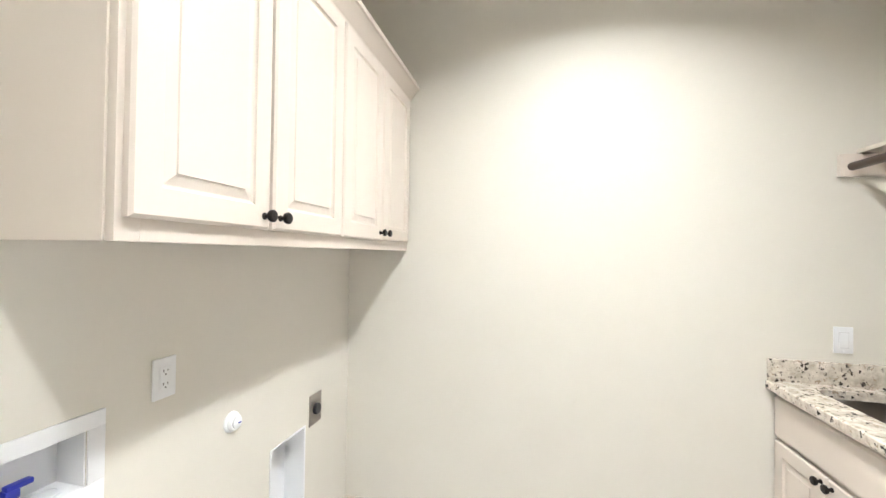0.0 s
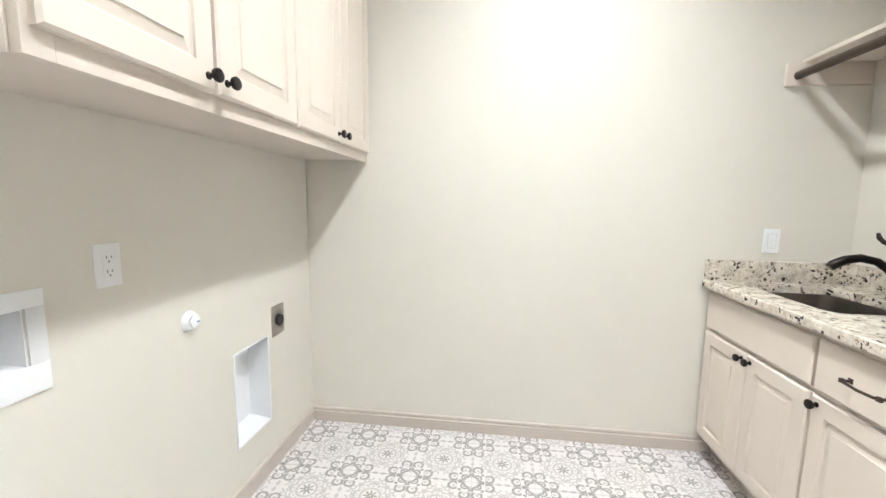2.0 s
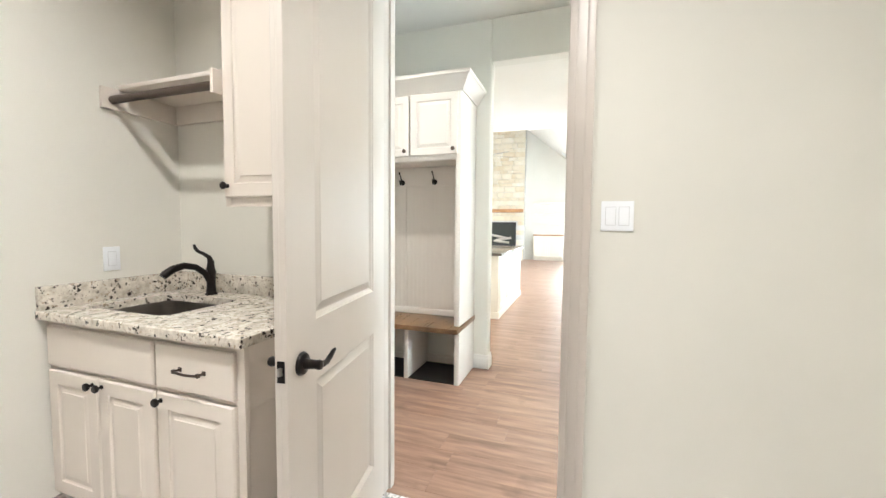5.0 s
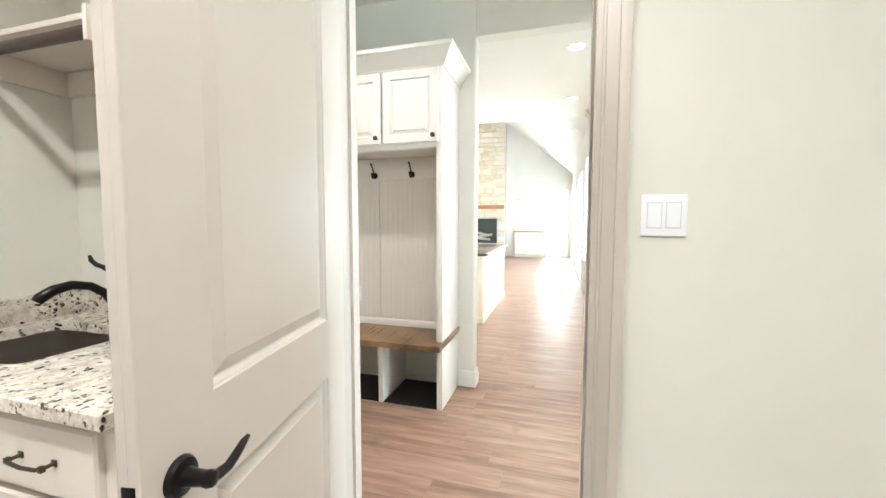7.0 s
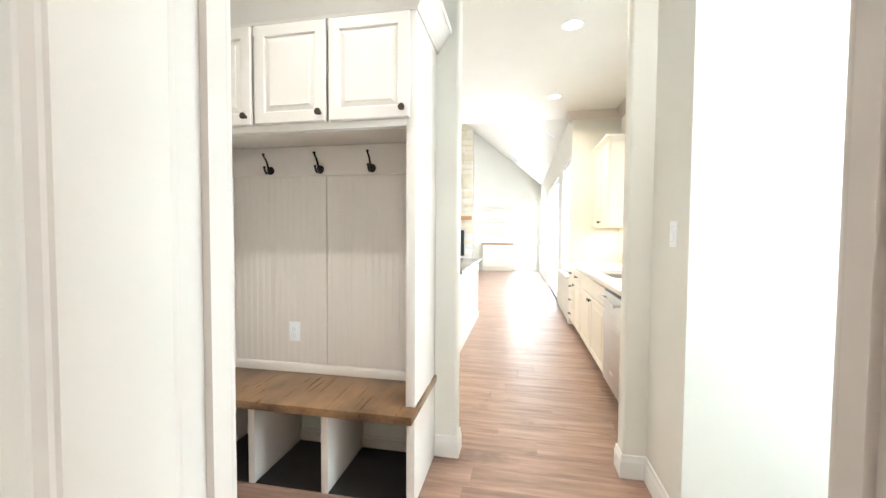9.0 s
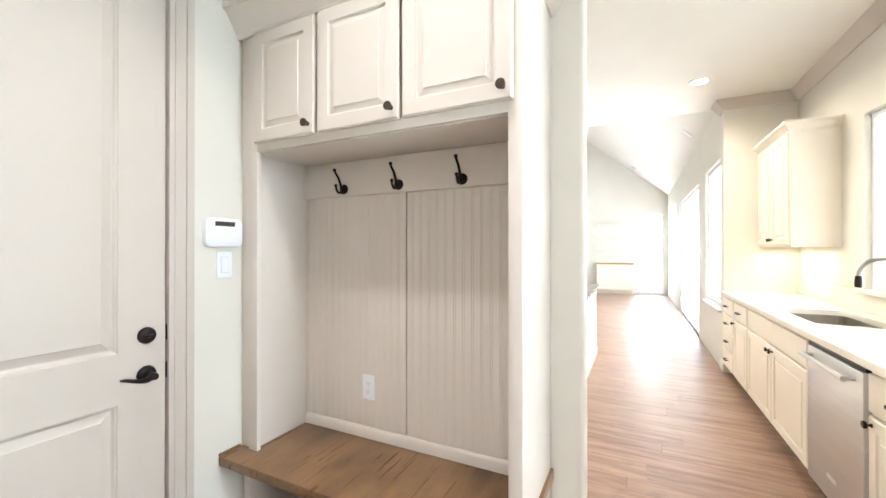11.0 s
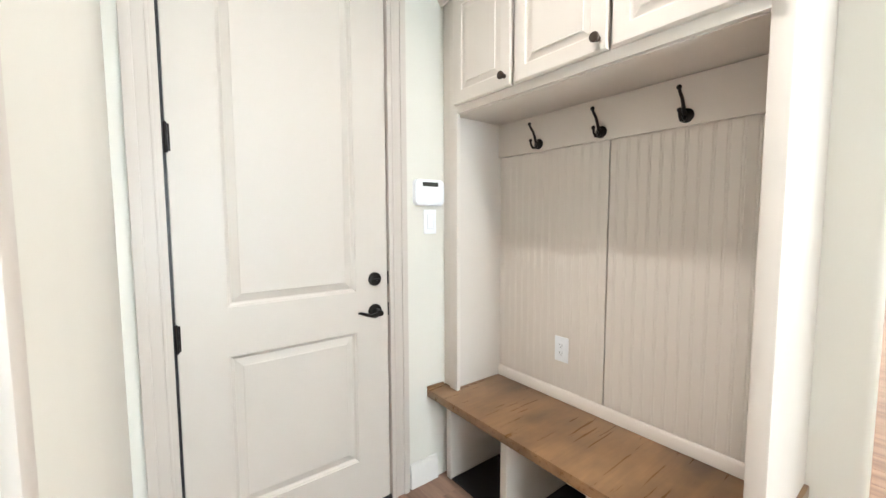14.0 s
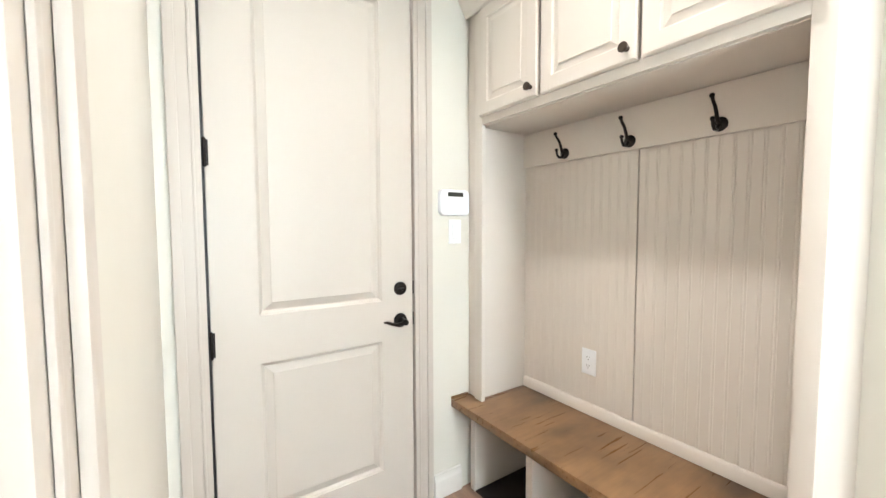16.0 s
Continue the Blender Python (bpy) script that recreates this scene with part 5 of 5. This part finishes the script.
for i in range(6):
    part("slat", boxes((-0.179, 0.179, -0.078 + 0.029 * i, -0.066 + 0.029 * i, -0.010, -0.001)), WHITE, vent)
part("backing", boxes((-0.179, 0.179, -0.089, 0.089, -0.0008, 0.0)), SCREEN, vent)
off = thing("recessed_light", Matrix.Translation((8.93, -0.24, 3.190)) @ SLOPE, "white trimmed recessed light in the sloped ceiling, unlit", "ceiling light")
part("trim_ring", lathe(bmesh.new(), [(0.095, -0.001), (0.094, -0.006), (0.078, -0.010), (0.072, -0.004), (0.072, -0.001)], Matrix(), 28), WHITE, off)
part("lens", lathe(bmesh.new(), [(0.071, -0.004), (0.06, -0.0045), (0.002, -0.005)], Matrix(), 24), WHITE, off)

# ceiling fan under the vault
fan = thing("ceiling_fan", pose(12.3, 2.72, 3.5), "pale ceiling fan hanging from the vaulted ceiling, at rest", "ceiling fan")
part("downrod", tube(bmesh.new(), [(0, 0, 0.08), (0, 0, 2.02)], 0.014, 10), SILVER, fan)
part("motor", lathe(bmesh.new(), [(0.03, 0.12), (0.10, 0.09), (0.12, 0.03), (0.12, -0.03), (0.08, -0.07), (0.02, -0.09)][::-1]), SILVER, fan)
for i in range(5):
    bm = boxes((0.16, 0.82, -0.065, 0.065, -0.006, 0.006), (0.09, 0.20, -0.02, 0.02, -0.012, -0.004), bevel=0.003)
    bm.transform(pose(0, 0, 0, 0, 0, 72 * i + 20) @ pose(0, 0, 0, 10))
    part("blade", bm, STEEL, fan)

# ---- floors: sub-floor, planks and tiles last ----
sub = solid("floor", boxes((EO - 0.1, FX, HS, LN, -0.1, -0.0125)), SHADOWGAP, "dark joints under wood plank flooring", "floor", "structure")
lsub = solid("floor_laundry", boxes((W, EO - 0.101, S, N, -0.1, -0.0022)), GROUT, "grey grout under patterned tiles", "floor", "structure")


def piece(w, l, t, e=0.0012):
    """Thin board with a chamfered upper edge, centred, top at 0."""
    bm = bmesh.new()
    a = [(-w / 2, -l / 2), (w / 2, -l / 2), (w / 2, l / 2), (-w / 2, l / 2)]
    lo, mid, hi = [[bm.verts.new((x * k, y * m, z)) for x, y in a] for z, k, m in ((-t, 1, 1), (-e, 1, 1), (0, 1 - 2 * e / w, 1 - 2 * e / l))]
    for p, q in ((lo, mid), (mid, hi)):
        for k in range(4):
            bm.faces.new((p[k], p[(k + 1) % 4], q[(k + 1) % 4], q[k]))
    bm.faces.new(hi)
    bm.faces.new(lo[::-1])
    return bm


meshes, PW, PL = {}, 0.18, 1.22
far, far_faces = [], []
x, row = E + 0.02, 0
while x < FX:
    w = min(PW, FX - x) if row else EO - x
    y0, y1 = (DOOR_Y0, DOOR_Y1) if row == 0 else (HS, HN) if x < HX else ((-0.37, LN) if x < 3.57 else ((LS - 0.1 if x < KX else LS), LN))
    y = y0 - rng.uniform(0.1, PL)
    while y < y1:
        a, b = max(y, y0), min(y + PL, y1)
        if b - a > 0.02:
            if x < KX - 0.1:
                key = (round(w, 3), round(b - a, 2))
                if key not in meshes:
                    meshes[key] = mesh_of(piece(w - 0.0006, key[1] - 0.0006, 0.012, 0.0008), "plank", PLANK)
                ob = new("plank", meshes[key])
                ob.location = (x + w / 2, (a + b) / 2, 0)
                ob.parent = sub
            else:
                i = len(far)
                far += [(x + 0.001, a + 0.001, 0), (x + w - 0.001, a + 0.001, 0), (x + w - 0.001, b - 0.001, 0), (x + 0.001, b - 0.001, 0),
                        (x, a, -0.012), (x + w, a, -0.012), (x + w, b, -0.012), (x, b, -0.012)]
                far_faces += [(i, i + 1, i + 2, i + 3)] + [(i + k, i + 4 + k, i + 4 + (k + 1) % 4, i + (k + 1) % 4) for k in range(4)]
        y += PL
    x += w
    row += 1
me = bpy.data.meshes.new("far_planks")
me.from_pydata(far, [], far_faces)
me.materials.append(PLANKFAR)
fo = new("far_planks", me)
fo.parent = sub
tagged(fo, "brown wood planks of the living room", kind="stuff")

TP, TX, TY = 0.2895, -0.812, 1.782
for i in range(-1, 10):
    for k in range(-12, 3):
        cx, cy = TX + TP * i, TY + TP * k
        x0, x1 = max(cx - TP / 2, W), min(cx + TP / 2, E + 0.02)
        y0, y1 = max(cy - TP / 2, S), min(cy + TP / 2, N)
        if x1 - x0 < 0.01 or y1 - y0 < 0.01:
            continue
        key = ("tile", round(x0 - cx, 3), round(x1 - cx, 3), round(y0 - cy, 3), round(y1 - cy, 3))
        if key not in meshes:
            bm = piece(x1 - x0 - 0.0022, y1 - y0 - 0.0022, 0.006, 0.0008)
            bm.transform(Matrix.Translation(((x0 + x1) / 2 - cx, (y0 + y1) / 2 - cy, 0)))
            meshes[key] = mesh_of(bm, "tile", TILE)
        ob = new("tile", meshes[key])
        ob.location = (cx, cy, 0)
        ob.parent = lsub
